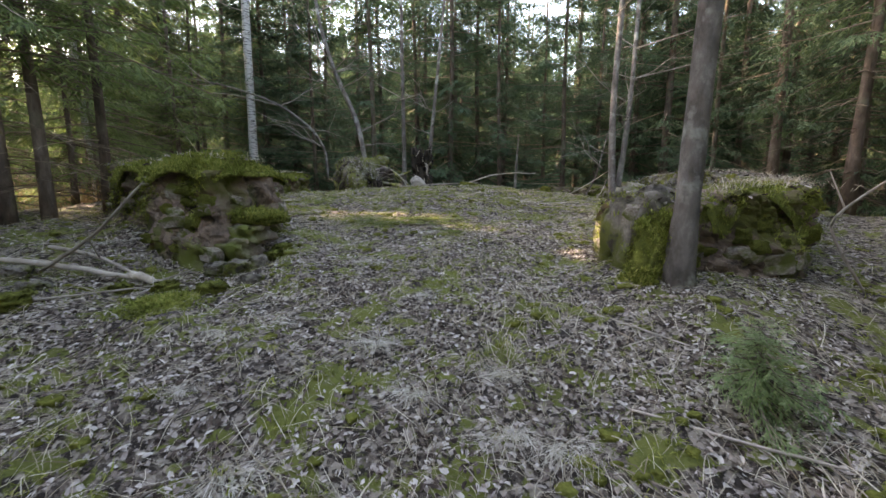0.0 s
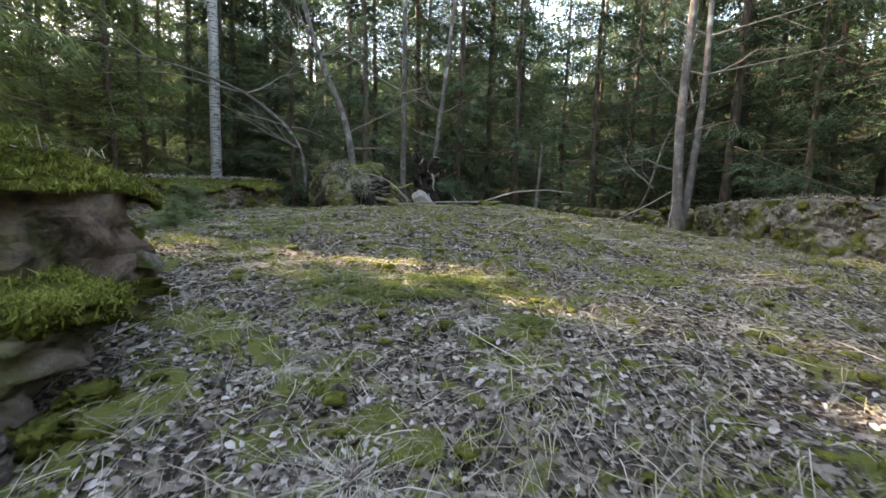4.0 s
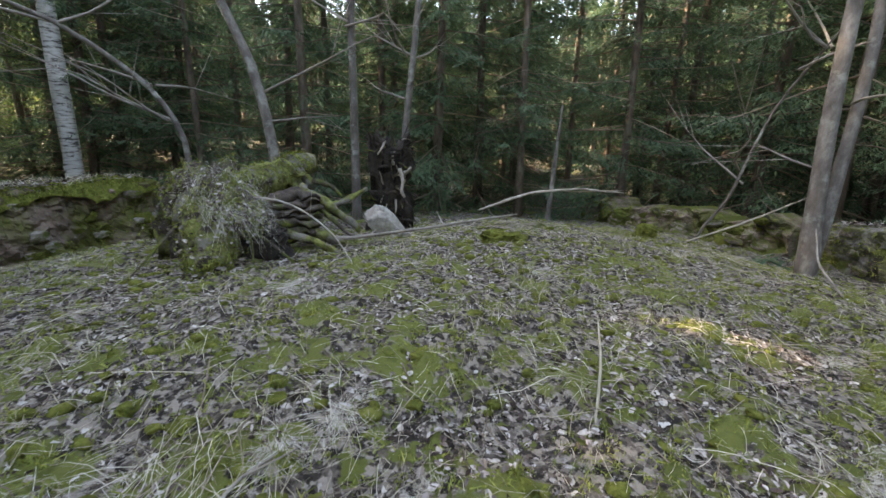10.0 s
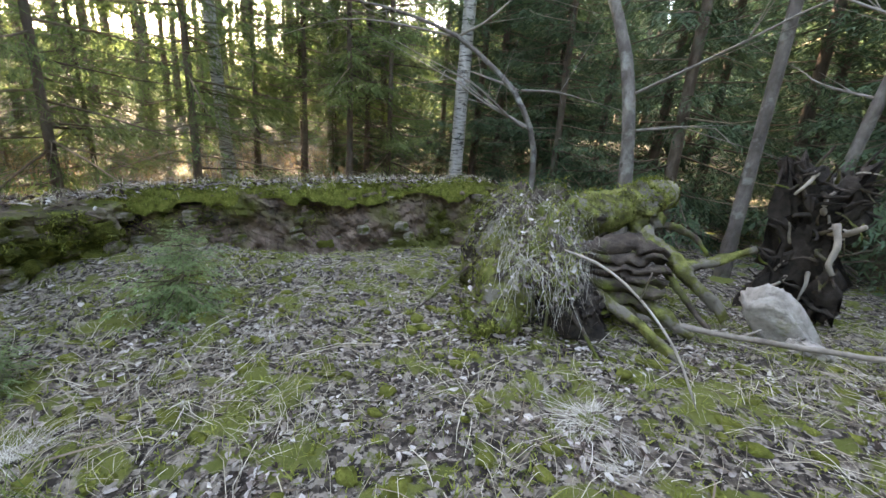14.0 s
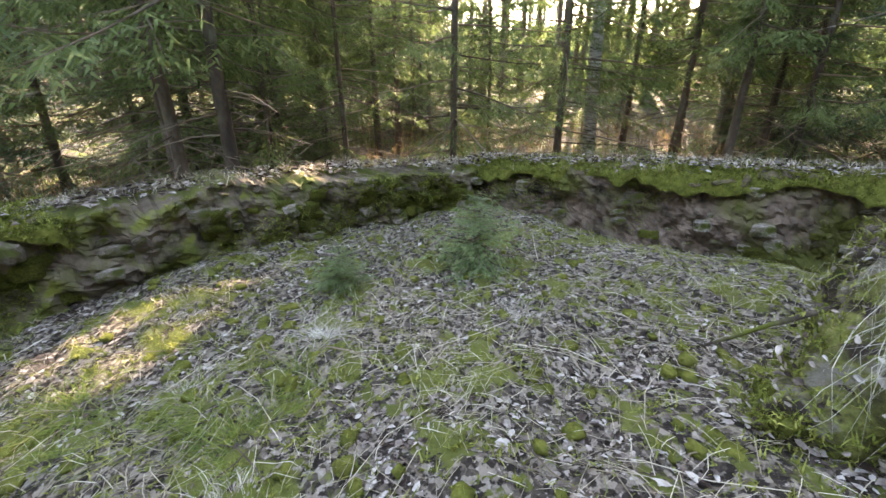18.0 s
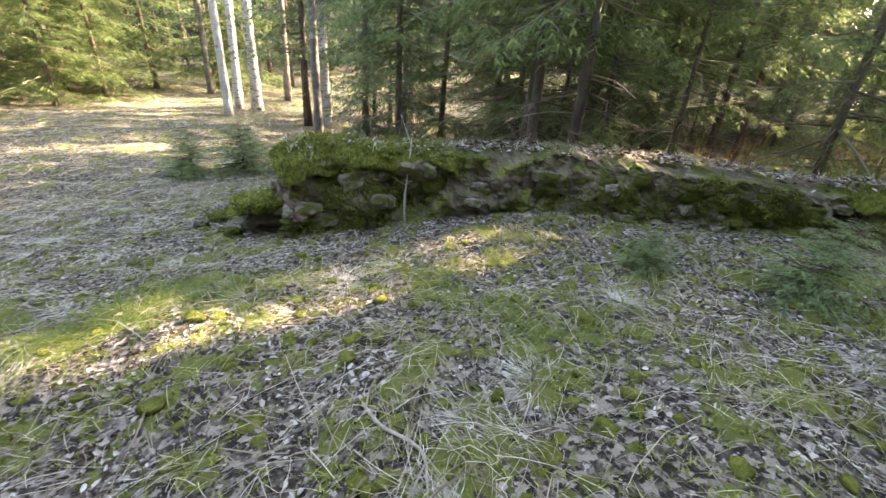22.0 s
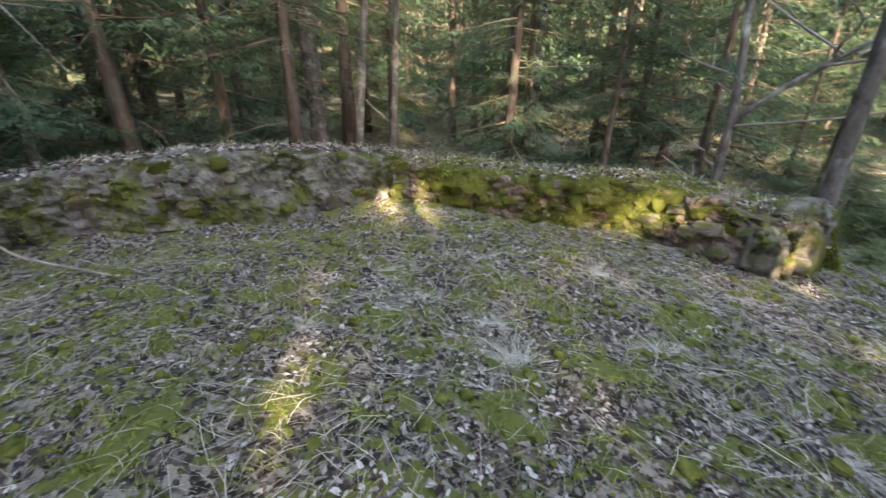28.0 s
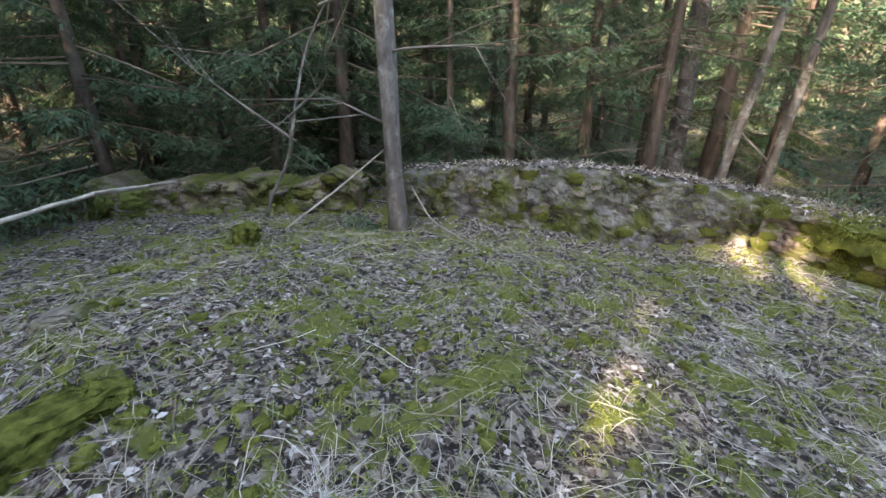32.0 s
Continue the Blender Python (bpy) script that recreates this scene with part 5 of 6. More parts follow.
tagged(part("backdrop", np_mesh("backdrop", *join(pieces), M_farwood, False)), "dark closed spruce wood in the distance", "wood", "", "structure")

# ---- birches, alders and the trees by the ruin ----
def straight(x, y, h, r, dx=0.0, dy=0.0):
    z = float(ground_z(x, y))
    return [(x, y, z, r * 1.25), (x + dx * 0.08, y + dy * 0.08, z + 0.08 * h, r), (x + dx * 0.5, y + dy * 0.5, z + 0.5 * h, r * 0.8), (x + dx, y + dy, z + h, r * 0.3)]


zt = float(ground_z(1.96, 3.26))
limb_tree("alder_tree", [[(1.98, 3.27, zt, 0.125), (1.99, 3.27, zt + 0.5, 0.086), (2.03, 3.26, zt + 2.0, 0.078), (2.1, 3.24, zt + 4.5, 0.08), (2.3, 3.2, zt + 10, 0.04)]], M_alder, 61, "grey-barked tree beside the ruined wall end", 10, 4.0, 14)
zt = float(ground_z(5.3, 11.2))
limb_tree("alder_tree", [[(5.28, 11.05, zt, 0.13), (5.23, 11.08, zt + 0.7, 0.095), (5.17, 11.17, zt + 2.4, 0.078), (5.35, 11.3, zt + 6, 0.065), (5.6, 11.6, zt + 11, 0.04)],
                         [(5.36, 11.12, zt + 0.1, 0.10), (5.52, 11.16, zt + 1.0, 0.072), (5.70, 11.25, zt + 2.8, 0.058), (6.1, 11.9, zt + 6, 0.055), (6.4, 12.6, zt + 10, 0.04)]], M_alder, 62, "grey alder with two stems behind the wall", 12, 3.0, 14)
zt = float(ground_z(3.55, 2.55))
limb_tree("alder_tree", [[(3.55, 2.55, zt, 0.084), (3.49, 2.57, zt + 0.9, 0.062), (3.53, 2.55, zt + 2.0, 0.056), (3.80, 2.35, zt + 3.4, 0.050), (3.85, 2.15, zt + 8, 0.034)],
                         [(3.51, 2.56, zt + 1.6, 0.039), (3.05, 2.35, zt + 2.1, 0.034), (2.35, 1.95, zt + 2.7, 0.022), (1.55, 1.65, zt + 3.2, 0.009)]], M_alder, 66, "lichened alder with a long bare limb behind the wall", 9, 1.4, 9)
GREY = "slender bare grey alder"
for k, (x, y, h, r, dx, dy) in enumerate([(-0.35, 13.9, 9, 0.068, -0.1, 0), (0.35, 15.0, 9, 0.066, 0.9, 0.1), (10.3, 8.0, 9, 0.08, -0.3, 0.2), (9.4, 6.7, 12, 0.17, 0.1, 0.3), (8.1, 6.4, 9, 0.07, -0.2, -0.9), (8.5, 5.5, 8, 0.08, 0.1, -0.6),
                                        (13.2, 10.1, 10, 0.08, 0, 0), (8.4, 2.6, 11, 0.12, 0.2, -0.6), (-7.7, -2.4, 14, 0.12, 0, 0), (3.6, 15.2, 2.4, 0.06, 0.1, 0), (-8.4, -11, 16, 0.13, 0, 0), (-10.3, -8.1, 16, 0.14, 0, 0.3), (-0.6, -13.1, 15, 0.12, 0, 0), (1.1, -11.1, 14, 0.1, 0.2, 0), (-11.5, -4.5, 15, 0.13, 0, 0), (-9.8, -5.2, 15, 0.12, 0.2, 0)]):
    limb_tree("alder_tree", [straight(x, y, h, r, dx, dy)], M_alder, 200 + k, GREY if h > 3 else "broken grey tree stub", 8 if h > 3 else 0, 2.2, 8)["group"] = "bare grey trees"
# bent alders behind the stump
za = float(ground_z(-1.6, 13.9))
limb_tree("alder_tree", [[(-1.55, 13.9, za, 0.10), (-1.62, 13.9, za + 1.2, 0.085), (-1.85, 13.95, za + 2.4, 0.075), (-2.5, 14.0, za + 3.8, 0.06), (-3.0, 14.0, za + 5.5, 0.05), (-3.1, 14.0, za + 8, 0.03)]], M_alder, 63, "bent grey alder with bare twigs", 14, 1.6, 9)
limb_tree("alder_tree", [[(-2.75, 13.6, za, 0.05), (-2.75, 13.6, za + 1.3, 0.042), (-3.1, 13.5, za + 2.0, 0.036), (-4.0, 13.3, za + 2.7, 0.03), (-5.2, 13.0, za + 3.1, 0.02), (-6.6, 12.6, za + 3.3, 0.01)]], M_alder, 64, "thin alder bent over in an arch", 9, 1.0, 7)
limb_tree("alder_tree", [[(5.3, 12.95, za, 0.026), (5.5, 12.65, za + 0.6, 0.022), (5.6, 12.5, za + 1.4, 0.02), (5.68, 12.35, za + 2.0, 0.018), (6.0, 11.9, za + 3.0, 0.012)]], M_alder, 65, "thin leaning alder shoot", 6, 0.8, 6)
WHITE = "white birch trunk with black marks"
for k, (x, y, h, r, dx, dy) in enumerate([(-5.9, 16.1, 16, 0.15, 0.1, 0), (-8.6, 12.25, 15, 0.12, -0.5, -0.6), (-8.3, -7.1, 16, 0.12, 0, 0), (9.1, 1.0, 14, 0.12, -0.3, 0.2),
                                        (-0.2, -11.6, 15, 0.11, 0.1, 0), (1.0, -8.6, 14, 0.10, 0.4, 0), (-6.9, -6.5, 16, 0.12, 0.1, 0.1), (-11.0, 16.5, 15, 0.11, 0, 0), (-8.7, -3.3, 16, 0.15, 0.1, 0), (-7.85, -7.6, 16, 0.14, -0.5, 0.1), (-8.1, -6.7, 16, 0.17, 0.0, 0.2)]):
    limb_tree("birch_tree", [straight(x, y, h, r, dx, dy)], M_birch, 300 + k, WHITE, 8, 4.0, 10)["group"] = "birches"

# ---- saplings ----
SAPLING = [spruce_meshes(180 + k, 1.0, 0.62, 0.03, 6, 105, 0.012, M_needle2 if k == 2 else M_sapling, 0) for k in range(3)]
for x, y, h, k, label in SAPLINGS:
    sp = spruce(SAPLING[k], *on_ground(x, y, 0.0), x * 3.0, h, label)
    sp.name = "spruce_sapling"
    tagged(sp, label, "sapling", "spruce saplings")

# ---- things on the ground ----
uprooted_stump(-1.5, 11.0, 0.0)
black_rootball(0.20, 12.85, radians(-10)).scale = (1.15, 1.0, 1.25)
boulder("boulder", 0.12, 11.86, 0.15, (0.29, 0.22, 0.56), -12, (12, -40, 0), M_pale, "pale granite boulder leaning below the root ball", 74, rough=0.15, grain=0.004)
boulder("boulder", 0.28, 11.62, 0.03, (0.24, 0.16, 0.12), 10, (5, 12, 0), M_pale, "small pale granite stone", 72)
boulder("mossy_stone", 1.36, 11.17, 0.03, (0.46, 0.24, 0.16), -8, (0, 4, 0), M_moss, "low stone grown over with bright moss", 73, grain=0.010)
boulder("mossy_stone", 3.75, 12.1, 0.07, (0.24, 0.20, 0.26), 15, (6, 8, 0), M_moss, "small upright stone covered in moss", 74, grain=0.010)
boulder("stone_slab", 2.05, 12.0, 0.02, (0.34, 0.26, 0.09), 30, (-8, 10, 0), M_stone, "flat grey stone slab in leaf litter", 75)
be = boulder("boulder", 1.99, 3.86, 0.25, (0.52, 0.60, 0.86), 15, (0, 4, 0), M_boulder, "grey lichened boulder at the ruined wall end", 76, rough=0.10, grain=0.016)
_bt = np.random.default_rng(9)
_bp = np.stack([_bt.normal(size=500) * 0.16, _bt.normal(size=500) * 0.2, 0.43 - 0.05 * _bt.uniform(size=500)], 1)
_bp[:, 2] -= 0.9 * (_bp[:, 0] ** 2 + _bp[:, 1] ** 2)
part("moss_fuzz", blades(_bp[:350], _bt, 4, 0.05, 0.004, 0.03, "boulder_moss", M_mosstip, 0.8), be)["kind"] = "stuff"
part("leaf_litter", flat_leaves(_bp[350:] + np.array([0, 0, 0.01]), np.tile([0, 0, 1.0], (150, 1)), _bt, 0.05, "boulder_leaves", M_leaf), be)["kind"] = "stuff"
boulder("boulder", 2.06, 4.36, 0.16, (0.34, 0.44, 0.56), 30, (0, -5, 0), M_boulder, "pale lichened boulder at the inner wall end", 79, rough=0.11, grain=0.016)
ms = boulder("mossy_slab", 1.82, 3.44, 0.17, (0.16, 0.24, 0.68), 24, (0, 24, 0), M_mossdark, "leaning stone slab with bright moss", 77, grain=0.01)
_sv = np.array([v.co[:] for v in ms.data.vertices])
part("moss_fuzz", blades(_sv[_bt.integers(0, len(_sv), 2600)] + _bt.normal(size=(2600, 3)) * 0.02, _bt, 4, 0.045, 0.004, 0.03, "slab_moss", M_mosstip, 0.9), ms)["kind"] = "stuff"
g = lambda x, y, dz=0.0: on_ground(x, y, dz)
stick("dead_pole", [g(-0.9, 11.25, 0.12), g(-0.3, 11.35, 0.10), g(0.42, 11.5, 0.10), g(1.1, 11.9, 0.14), g(1.9, 12.3, 0.16)], 0.022, 0.014, "long dead pole lying across the mound", M_twig, "pole", 2, 81, 20)
stick("dead_branch", [g(1.5, 12.9, 0.2), g(2.3, 12.9, 0.5), g(3.0, 12.8, 0.62), g(3.75, 12.75, 0.60)], 0.022, 0.012, "pale bare branch on the mound", M_twig, "branch", 3, 82, 16)
stick("dead_branch", [g(-1.05, 10.6, 0.60), g(-0.78, 10.58, 0.55), g(-0.53, 10.5, 0.44), g(-0.35, 10.45, 0.28), g(-0.22, 10.4, 0.04)], 0.009, 0.005, "pale branch leaning on the stump", M_twig, "branch", 1, 83, 12)
stick("standing_stick", [g(-2.63, 6.07, 0.0), g(-2.67, 6.02, 0.24), g(-2.71, 6.0, 0.46), g(-2.79, 5.97, 0.66), g(-2.83, 5.95, 0.88)], 0.012, 0.006, "thin bare stick standing upright", M_twig, "stick", 2, 84, 14)
stick("leaning_pole", [g(-3.5, 4.2, 0.03), g(-2.95, 4.2, 0.45), g(-2.5, 4.15, 0.95)], 0.018, 0.012, "thin dead pole leaning on the wall", M_twig, "pole", 0, 85, 12)
stick("dead_log", [g(-3.95, 4.3, 0.05), g(-3.2, 4.2, 0.10), g(-2.6, 4.1, 0.09), g(-2.05, 3.85, 0.05)], 0.032, 0.014, "bleached dead branch beside the wall", M_twig, "branch", 3, 86, 18)
stick("dead_log", [g(-3.85, 4.75, 0.06), g(-3.2, 4.5, 0.12), g(-2.55, 4.1, 0.10)], 0.026, 0.012, "grey broken branch beside the wall", M_twig, "branch", 3, 87, 16)
stick("dead_log", [g(-2.75, 4.2, 0.09), g(-2.55, 4.05, 0.11), g(-2.35, 3.95, 0.07)], 0.04, 0.034, "short grey broken log at the wall's foot", M_twig, "log", 0, 88, 10)
stick("dead_branch", [g(-2.9, 3.35, 0.02), g(-2.5, 3.6, 0.05), g(-2.2, 3.8, 0.08)], 0.010, 0.005, "thin dead branch in the moss", M_twig, "branch", 2, 95, 12)
mp = boulder("moss_patch", -1.95, 3.47, -0.03, (0.56, 0.36, 0.10), 20, (6, 0, 0), M_moss, "thick bright green moss patch on the ground", 78, "moss", grain=0.012)
_mv = np.random.default_rng(5).normal(size=(1500, 2)) * 0.15
part("moss_fuzz", blades(np.stack([_mv[:, 0] * 1.3, _mv[:, 1], 0.05 - 0.5 * (_mv ** 2).sum(1)], 1), np.random.default_rng(6), 4, 0.04, 0.004, 0.03, "patch_tips", M_mosstip, 0.8), mp)["kind"] = "stuff"
for k, (x, y, w) in enumerate([(-2.96, 3.31, 0.18), (-3.16, 3.74, 0.15), (-2.5, 3.75, 0.12), (-3.57, 4.06, 0.2), (-1.75, 3.7, 0.15), (-1.5, 3.85, 0.12), (-2.2, 3.85, 0.16), (-1.62, 4.4, 0.17), (-1.5, 4.5, 0.13), (-1.78, 4.34, 0.2), (-1.48, 4.68, 0.14), (-2.02, 4.4, 0.18)]):
    boulder("mossy_stone", x, y, 0.03, (w * 1.3, w, w * 0.7), 40 * k, (5, 0, 0), M_boulder if k % 2 else M_mossdark, "mossy field stone beside the wall", 100 + k, grain=0.008)
stick("dead_branch", [g(1.0, 2.15, 0.03), g(1.4, 1.85, 0.03), g(1.75, 1.7, 0.03)], 0.010, 0.006, "thin dead branch on the litter", M_twig, "branch", 1, 89, 10)
stick("dead_branch", [g(1.2, 3.03, 0.03), g(1.4, 2.75, 0.03), g(1.6, 2.5, 0.03)], 0.009, 0.005, "thin dead branch on the litter", M_twig, "branch", 1, 96, 10)
stick("dead_branch", [g(3.5, 3.2, 0.05), g(3.3, 3.3, 0.4), g(3.25, 3.35, 0.6), g(3.9, 3.4, 1.0)], 0.014, 0.010, "bare branch leaning by the tree", M_twig, "branch", 3, 90, 12)
stick("dead_branch", [g(4.4, 12.1, 0.02), g(4.9, 11.7, 0.55), g(5.35, 11.25, 1.0)], 0.014, 0.008, "dead branch leaning against the alder", M_twig, "branch", 0, 91, 12)
stick("dead_branch", [g(4.3, 9.9, 0.02), g(4.7, 10.5, 0.22), g(4.95, 10.8, 0.6)], 0.013, 0.007, "thin curved branch by the alder", M_twig, "branch", 0, 92, 12)
stick("dead_branch", [g(0.95, 8.35, 0.03), g(1.2, 8.75, 0.03), g(1.42, 9.2, 0.04)], 0.008, 0.005, "pale straw-coloured stick on moss", M_straw, "stick", 0, 93, 10)
stick("dead_branch", [g(-0.6, 7.7, 0.02), g(-0.5, 7.95, 0.05), g(-0.55, 8.15, 0.06), g(-0.38, 8.3, 0.05)], 0.009, 0.006, "small forked twig on leaf litter", M_twig, "stick", 1, 94, 10)

# ---- cover of the ground ----
_g = np.random.default_rng(91)
near_mask = lambda x, y: np.hypot(x - 0.2, y - 7.5) < 8.5
trodden = lambda x, y: (np.hypot((x - 0.1) / 3.9, (y - 7.0) / 6.0) < 1)
P = scatter(140000, -4, 4.2, 0.8, 13, _g, lambda x, y, r: trodden(x, y) & ((mossy(x, y) + 0.45 * r.normal(size=len(x)) < 0.22) | (r.uniform(size=len(x)) < 0.22)))
tagged(part("leaf_litter", flat_leaves(P, slope(P), _g, 0.037, "leaf_litter", M_leaf)), "curled grey-brown dead leaves on the ground", "leaves", "", "stuff")
P = scatter(56000, -7, 7.5, -1.5, 14.5, _g, lambda x, y, r: near_mask(x, y) & ~trodden(x, y) & ((y > 3.5) | (r.uniform(size=len(x)) < 0.45)))
tagged(part("leaf_litter", flat_leaves(P, slope(P), _g, 0.046, "leaf_litter", M_leaf)), "curled dead leaves along the walls", "leaves", "", "stuff")
P = scatter(20000, -18, 18, -22, 24, _g, lambda x, y, r: ~near_mask(x, y) & ~((y < 3) & (np.abs(x - 0.25 * (y - 3)) < 4.5) & (r.uniform(size=len(x)) < 0.85)))
tagged(part("leaf_litter", flat_leaves(P, slope(P), _g, 0.075, "leaf_litter", M_leaf)), "dead leaves under the trees", "leaves", "", "stuff")


def lying_straw(P, rng, length, width, comb, mat_name, mat):
    """Dry stalks lying on the ground in tangles: each a bent narrow strip, combed one way where the mat is thick. comb: how much."""
    m = len(P)
    lie = 2.2 * np.sin(P[:, 0] * 0.9 + 1.7 * np.sin(P[:, 1] * 0.8)) + 1.2 * np.sin(P[:, 1] * 1.7)
    a = lie * comb + rng.uniform(0, 2 * np.pi, m) * (1 - comb) + rng.normal(size=m) * 0.5
    L = length * rng.uniform(0.4, 1.5, m)
    bend = rng.normal(size=m) * 0.35
    base, lift = P.copy(), rng.uniform(0.004, 0.035, m)
    pts = []
    for t, up in ((0.0, 0.3), (0.4, 1.0), (0.75, 0.9), (1.0, 0.25)):
        q = base + np.stack([np.cos(a + bend * t) * L * t, np.sin(a + bend * t) * L * t, 0 * a], 1)
        q[:, 2] = ground_z(q[:, 0], q[:, 1]) + np.clip(mossy(q[:, 0], q[:, 1]) - 0.15, 0, 1) * 0.045 + lift * up + 0.006
        pts.append(q)
    w = np.stack([-np.sin(a), np.cos(a), 0.4 * rng.normal(size=m)], 1) * (width * rng.uniform(0.6, 1.4, m))[:, None]
    V = np.stack([pts[0] - w, pts[0] + w, pts[1] + w, pts[1] - w, pts[2] + w, pts[2] - w, pts[3]], 1).reshape(-1, 3)
    k = np.arange(m)[:, None] * 7
    return np_mesh(mat_name, V, [k + np.array([[5, 4, 6]]), np.concatenate([k + np.array([[0, 1, 2, 3]]), k + np.array([[3, 2, 4, 5]])])], mat, smooth=False)


P = scatter(64000, -5, 5.2, -0.5, 13, _g, lambda x, y, r: fbm(x, y, 1.1, 4.4) + 0.6 * fbm(x, y, 0.35, 1.4) + 0.35 * r.normal(size=len(x)) > 0.35)
tagged(part("dry_grass", lying_straw(P, _g, 0.20, 0.0011, 0.75, "dry_grass", M_straw)), "flattened bleached dry grass", "grass", "", "stuff")
P = np.concatenate([scatter(24000, -5.5, 6, -1, 13, _g), scatter(9000, -3.5, 3.5, -0.5, 6.0, _g, lambda x, y, r: fbm(x, y, 0.5, 6.4) + 0.5 * r.normal(size=len(x)) > 0.1)])
tagged(part("straw", lying_straw(P, _g, 0.16, 0.0010, 0.0, "straw", M_straw)), "scattered dry grass stalks", "grass", "", "stuff")
P = scatter(1600, -5.5, 6, -0.5, 13, _g)
tagged(part("grass_stalks", lying_straw(P, _g, 0.46, 0.0015, 0.0, "grass_stalks", M_straw)), "long pale grass stalks lying on the ground", "grass", "", "stuff")
P = scatter(30000, -9, 4, -20, 1.5, _g, lambda x, y, r: np.abs(x - 0.25 * (y - 3)) < 4.6 + 0.06 * np.maximum(0.0, -y))
tagged(part("dry_grass", lying_straw(P, _g, 0.34, 0.0034, 0.5, "clearing_grass", M_straw)), "matted dry grass of the clearing", "grass", "", "stuff")
P = scatter(5200, -4.5, 4.5, 2, 12, _g, lambda x, y, r: fbm(x, y, 1.3, 9.7) + 0.5 * fbm(x, y, 0.4, 3.7) > 0.28)
tagged(part("green_grass", blades(P, _g, 5, 0.12, 0.0013, 0.05, "green_grass", M_green, 1.0, 0.5)), "thin green grass in the moss", "grass", "", "stuff")
P = scatter(62000, -5, 5.5, 0.5, 13, _g, lambda x, y, r: mossy(x, y) + 0.2 * r.normal(size=len(x)) > 0.28)
P[:, 2] += np.clip(mossy(P[:, 0], P[:, 1]) - 0.15, 0, 1) * 0.045
tagged(part("ground_moss", blades(P, _g, 4, 0.026, 0.0036, 0.022, "ground_moss", M_mosstip, 0.9)), "yellow-green moss on the ground", "moss", "", "stuff")
# moss cushions standing out of the litter
pieces = []
_cush = [lump((1, 1, 1), _g, 0.25, 2) for _ in range(5)]
P = scatter(5200, -4.5, 5, 1, 12.5, _g, lambda x, y, r: mossy(x, y) + 0.15 * r.normal(size=len(x)) > 0.34)
for p in P:
    v, f = _cush[int(_g.integers(5))]
    w = _g.uniform(0.03, 0.10)
    pieces.append((v @ rot_z(_g.uniform(0, 6.28)).T * (w, w * _g.uniform(0.6, 1), w * 0.42) + p + np.array([0, 0, 0.02]), f))
tagged(part("moss_cushions", np_mesh("moss_cushions", *join(pieces), M_moss)), "low moss cushions between the leaves", "moss", "", "stuff")
P = scatter(2600, -6, 6.5, -1, 13, _g)
tagged(part("fallen_twigs", lying_straw(P, _g, 0.32, 0.0028, 0.0, "fallen_twigs", M_dead)), "fallen thin twigs on the ground", "twigs", "", "stuff")


def tussock(seed, n, length, width, mat, droop):
    """A tuft of old grass: fine blades that rise, arch over to one side and hang down, in a loose tangle."""
    rng = np.random.default_rng(seed)
    a = rng.normal(size=n) * 1.5 + rng.uniform(0, 0.6)
    L = length * rng.uniform(0.45, 1.25, n)
    base = rng.normal(size=(n, 2)) * 0.045
    rise = rng.uniform(0.15, 0.75, n) * (1 - droop * 0.6)
    pts, tw = [], rng.normal(size=n) * 0.5
    for t in (0.0, 0.35, 0.7, 1.0):
        b = a + tw * t
        z = L * (rise * t * (1 - 0.62 * t - 0.30 * droop * t)).clip(-0.02)
        pts.append(np.stack([base[:, 0] + np.cos(b) * L * t * 0.85, base[:, 1] + np.sin(b) * L * t * 0.85, z], 1))
    w = np.stack([-np.sin(a), np.cos(a), rng.normal(size=n) * 0.3], 1) * (width * rng.uniform(0.6, 1.3, n))[:, None]
    V = np.stack([pts[0] - w, pts[0] + w, pts[1] + w, pts[1] - w, pts[2] + w * 0.8, pts[2] - w * 0.8, pts[3]], 1).reshape(-1, 3)
    k = np.arange(n)[:, None] * 7
    return np_mesh("tussock", V, [k + np.array([[5, 4, 6]]), np.concatenate([k + np.array([[0, 1, 2, 3]]), k + np.array([[3, 2, 4, 5]])])], mat, smooth=False)


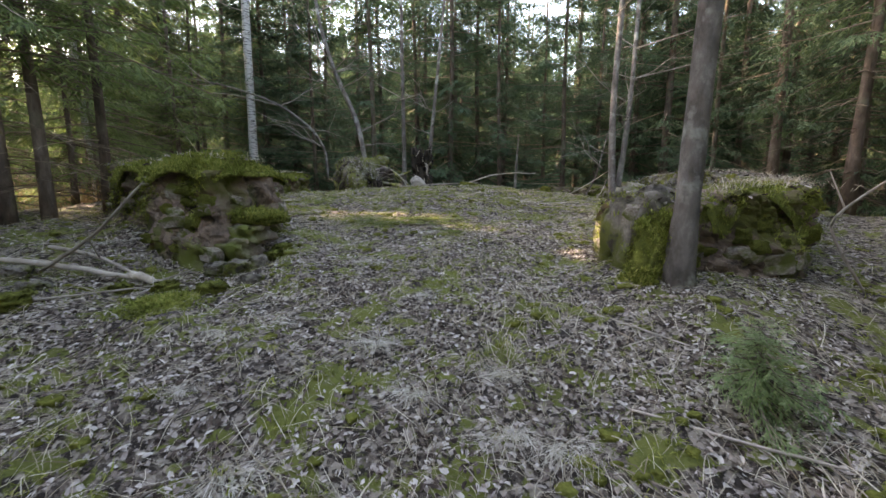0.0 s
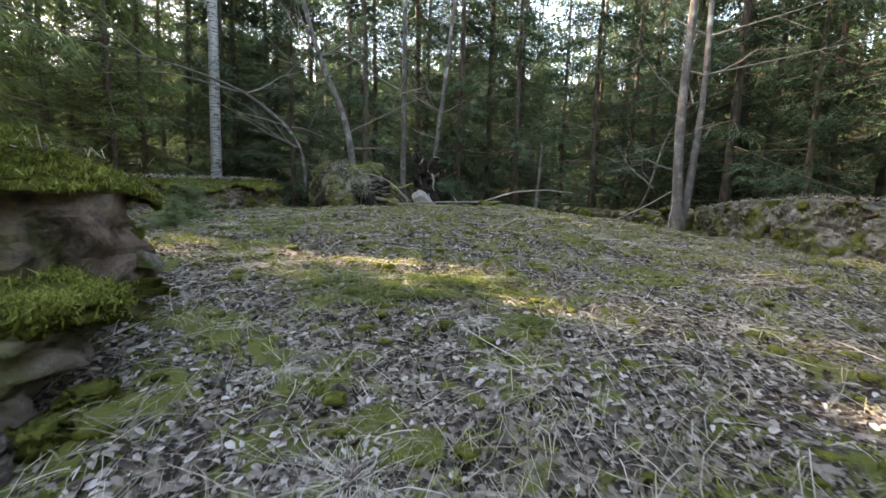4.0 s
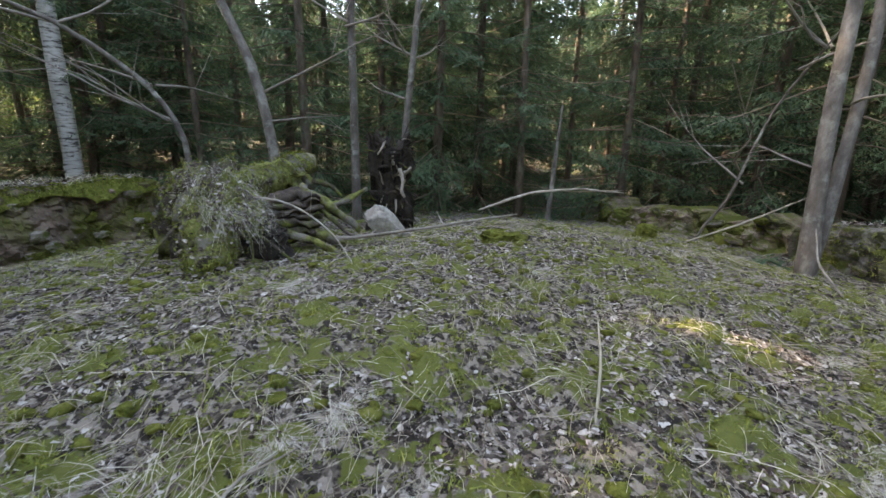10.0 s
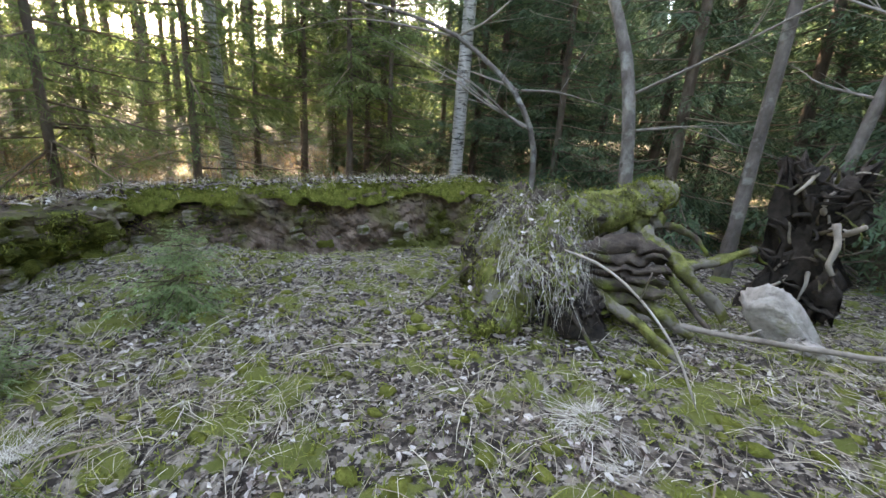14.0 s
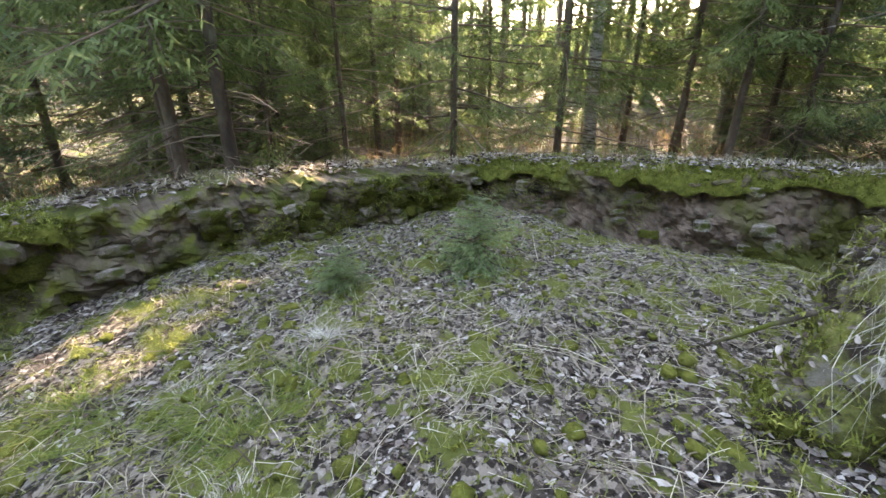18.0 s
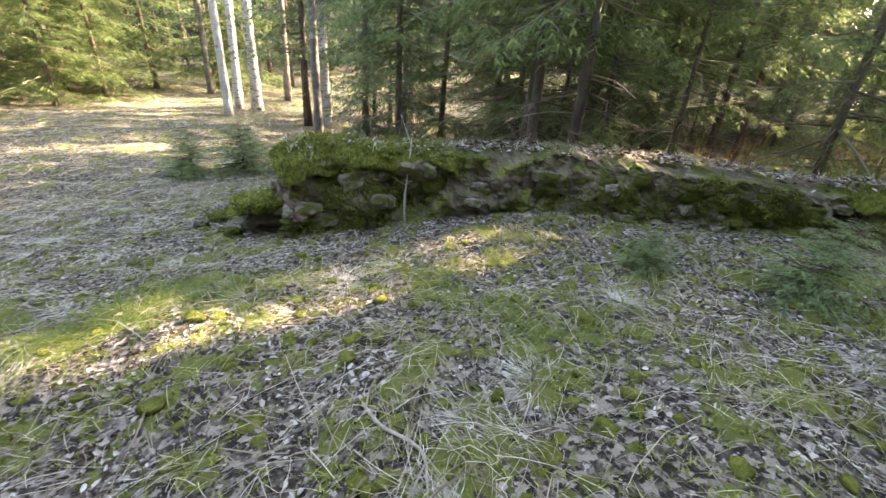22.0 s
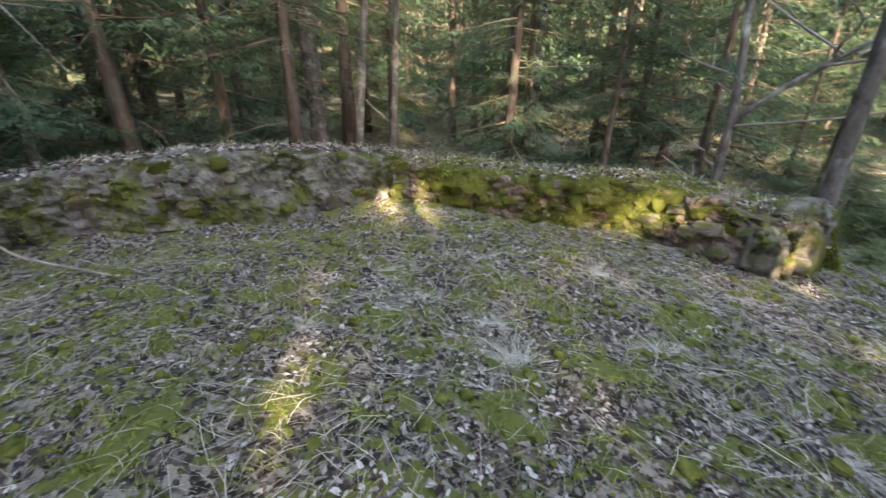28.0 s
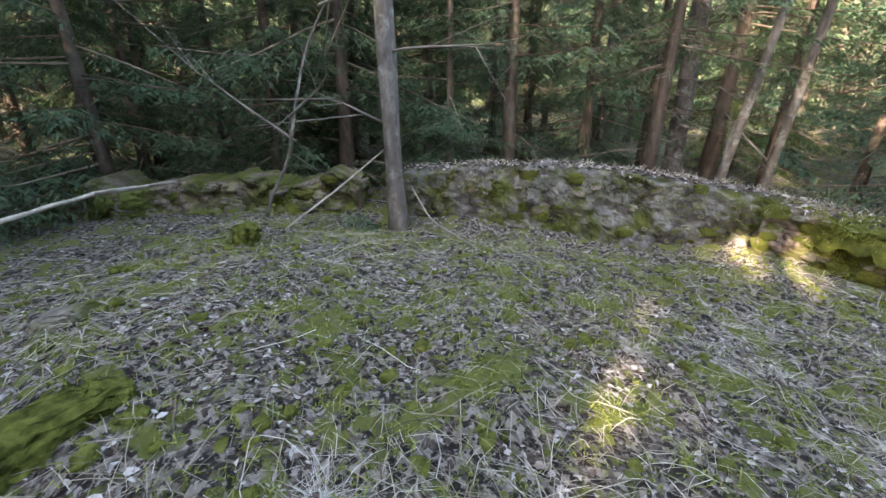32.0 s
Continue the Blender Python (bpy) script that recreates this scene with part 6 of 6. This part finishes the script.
TUFT = [tussock(400 + k, 240 if k < 3 else 320, 0.34, 0.0013, M_hay if k < 3 else M_green, 0.9 - 0.15 * (k % 3)) for k in range(5)]
_tt = np.random.default_rng(17)
SUNNY_TUFTS = [(-1.3, 6.35, 3, 1.0), (-0.8, 6.2, 4, 1.1), (-0.35, 6.0, 3, 1.2), (0.05, 6.05, 4, 1.1), (0.45, 5.95, 3, 1.0), (0.9, 5.9, 4, 0.9), (-1.8, 6.7, 4, 1.0), (-0.6, 6.6, 4, 0.8), (0.3, 6.4, 3, 0.8), (-1.75, 8.0, 4, 1.4), (-1.5, 8.25, 3, 1.3), (-1.95, 8.35, 4, 1.2),
               (-1.41, 6.6, 0, 1.2), (-1.1, 6.45, 3, 1.2), (-0.77, 6.3, 1, 1.2), (-0.55, 6.15, 4, 1.3), (-0.2, 5.85, 4, 1.2), (-0.15, 6.15, 3, 1.2), (0.13, 5.86, 3, 1.2), (0.3, 6.05, 4, 1.2), (-0.5, 5.8, 4, 1.1), (-1.0, 6.1, 3, 1.1), (0.6, 5.8, 3, 1.0), (-1.8, 6.9, 0, 1.0)]
WILD_TUFTS = [(float(x), float(y), int(_tt.integers(3)), float(_tt.uniform(0.5, 1.0))) for x, y in zip(_tt.uniform(-3.6, 4.2, 95), _tt.uniform(0.6, 11.4, 95)) if fbm(x, y, 1.4, 7.7) > -0.1 and not inside_walls(np.array([x]), np.array([y]))[0]]
for x, y, k, s in TUFTS + SUNNY_TUFTS + WILD_TUFTS:
    t = part("grass_tuft", TUFT[k])
    t.location, t.rotation_euler, t.scale = on_ground(x, y, -0.01), (0, 0, x * 7), (s, s, s)
    tagged(t, "bleached dry grass tuft" if k < 3 else "fresh green grass tuft with dry blades", "grass tuft", "grass tufts")

# dry undergrowth in the thicket behind the walls
P = scatter(2600, -16, -4.5, 0.5, 18, _g, lambda x, y, r: (0.94 * x - 0.342 * y < -9.6) | (y < 4.2))
tagged(part("dry_brush", blades(P, _g, 4, 1.0, 0.004, 0.3, "dry_brush", M_brown, 0.75, 0.1)), "dry brown undergrowth behind the walls", "brushwood", "", "stuff")
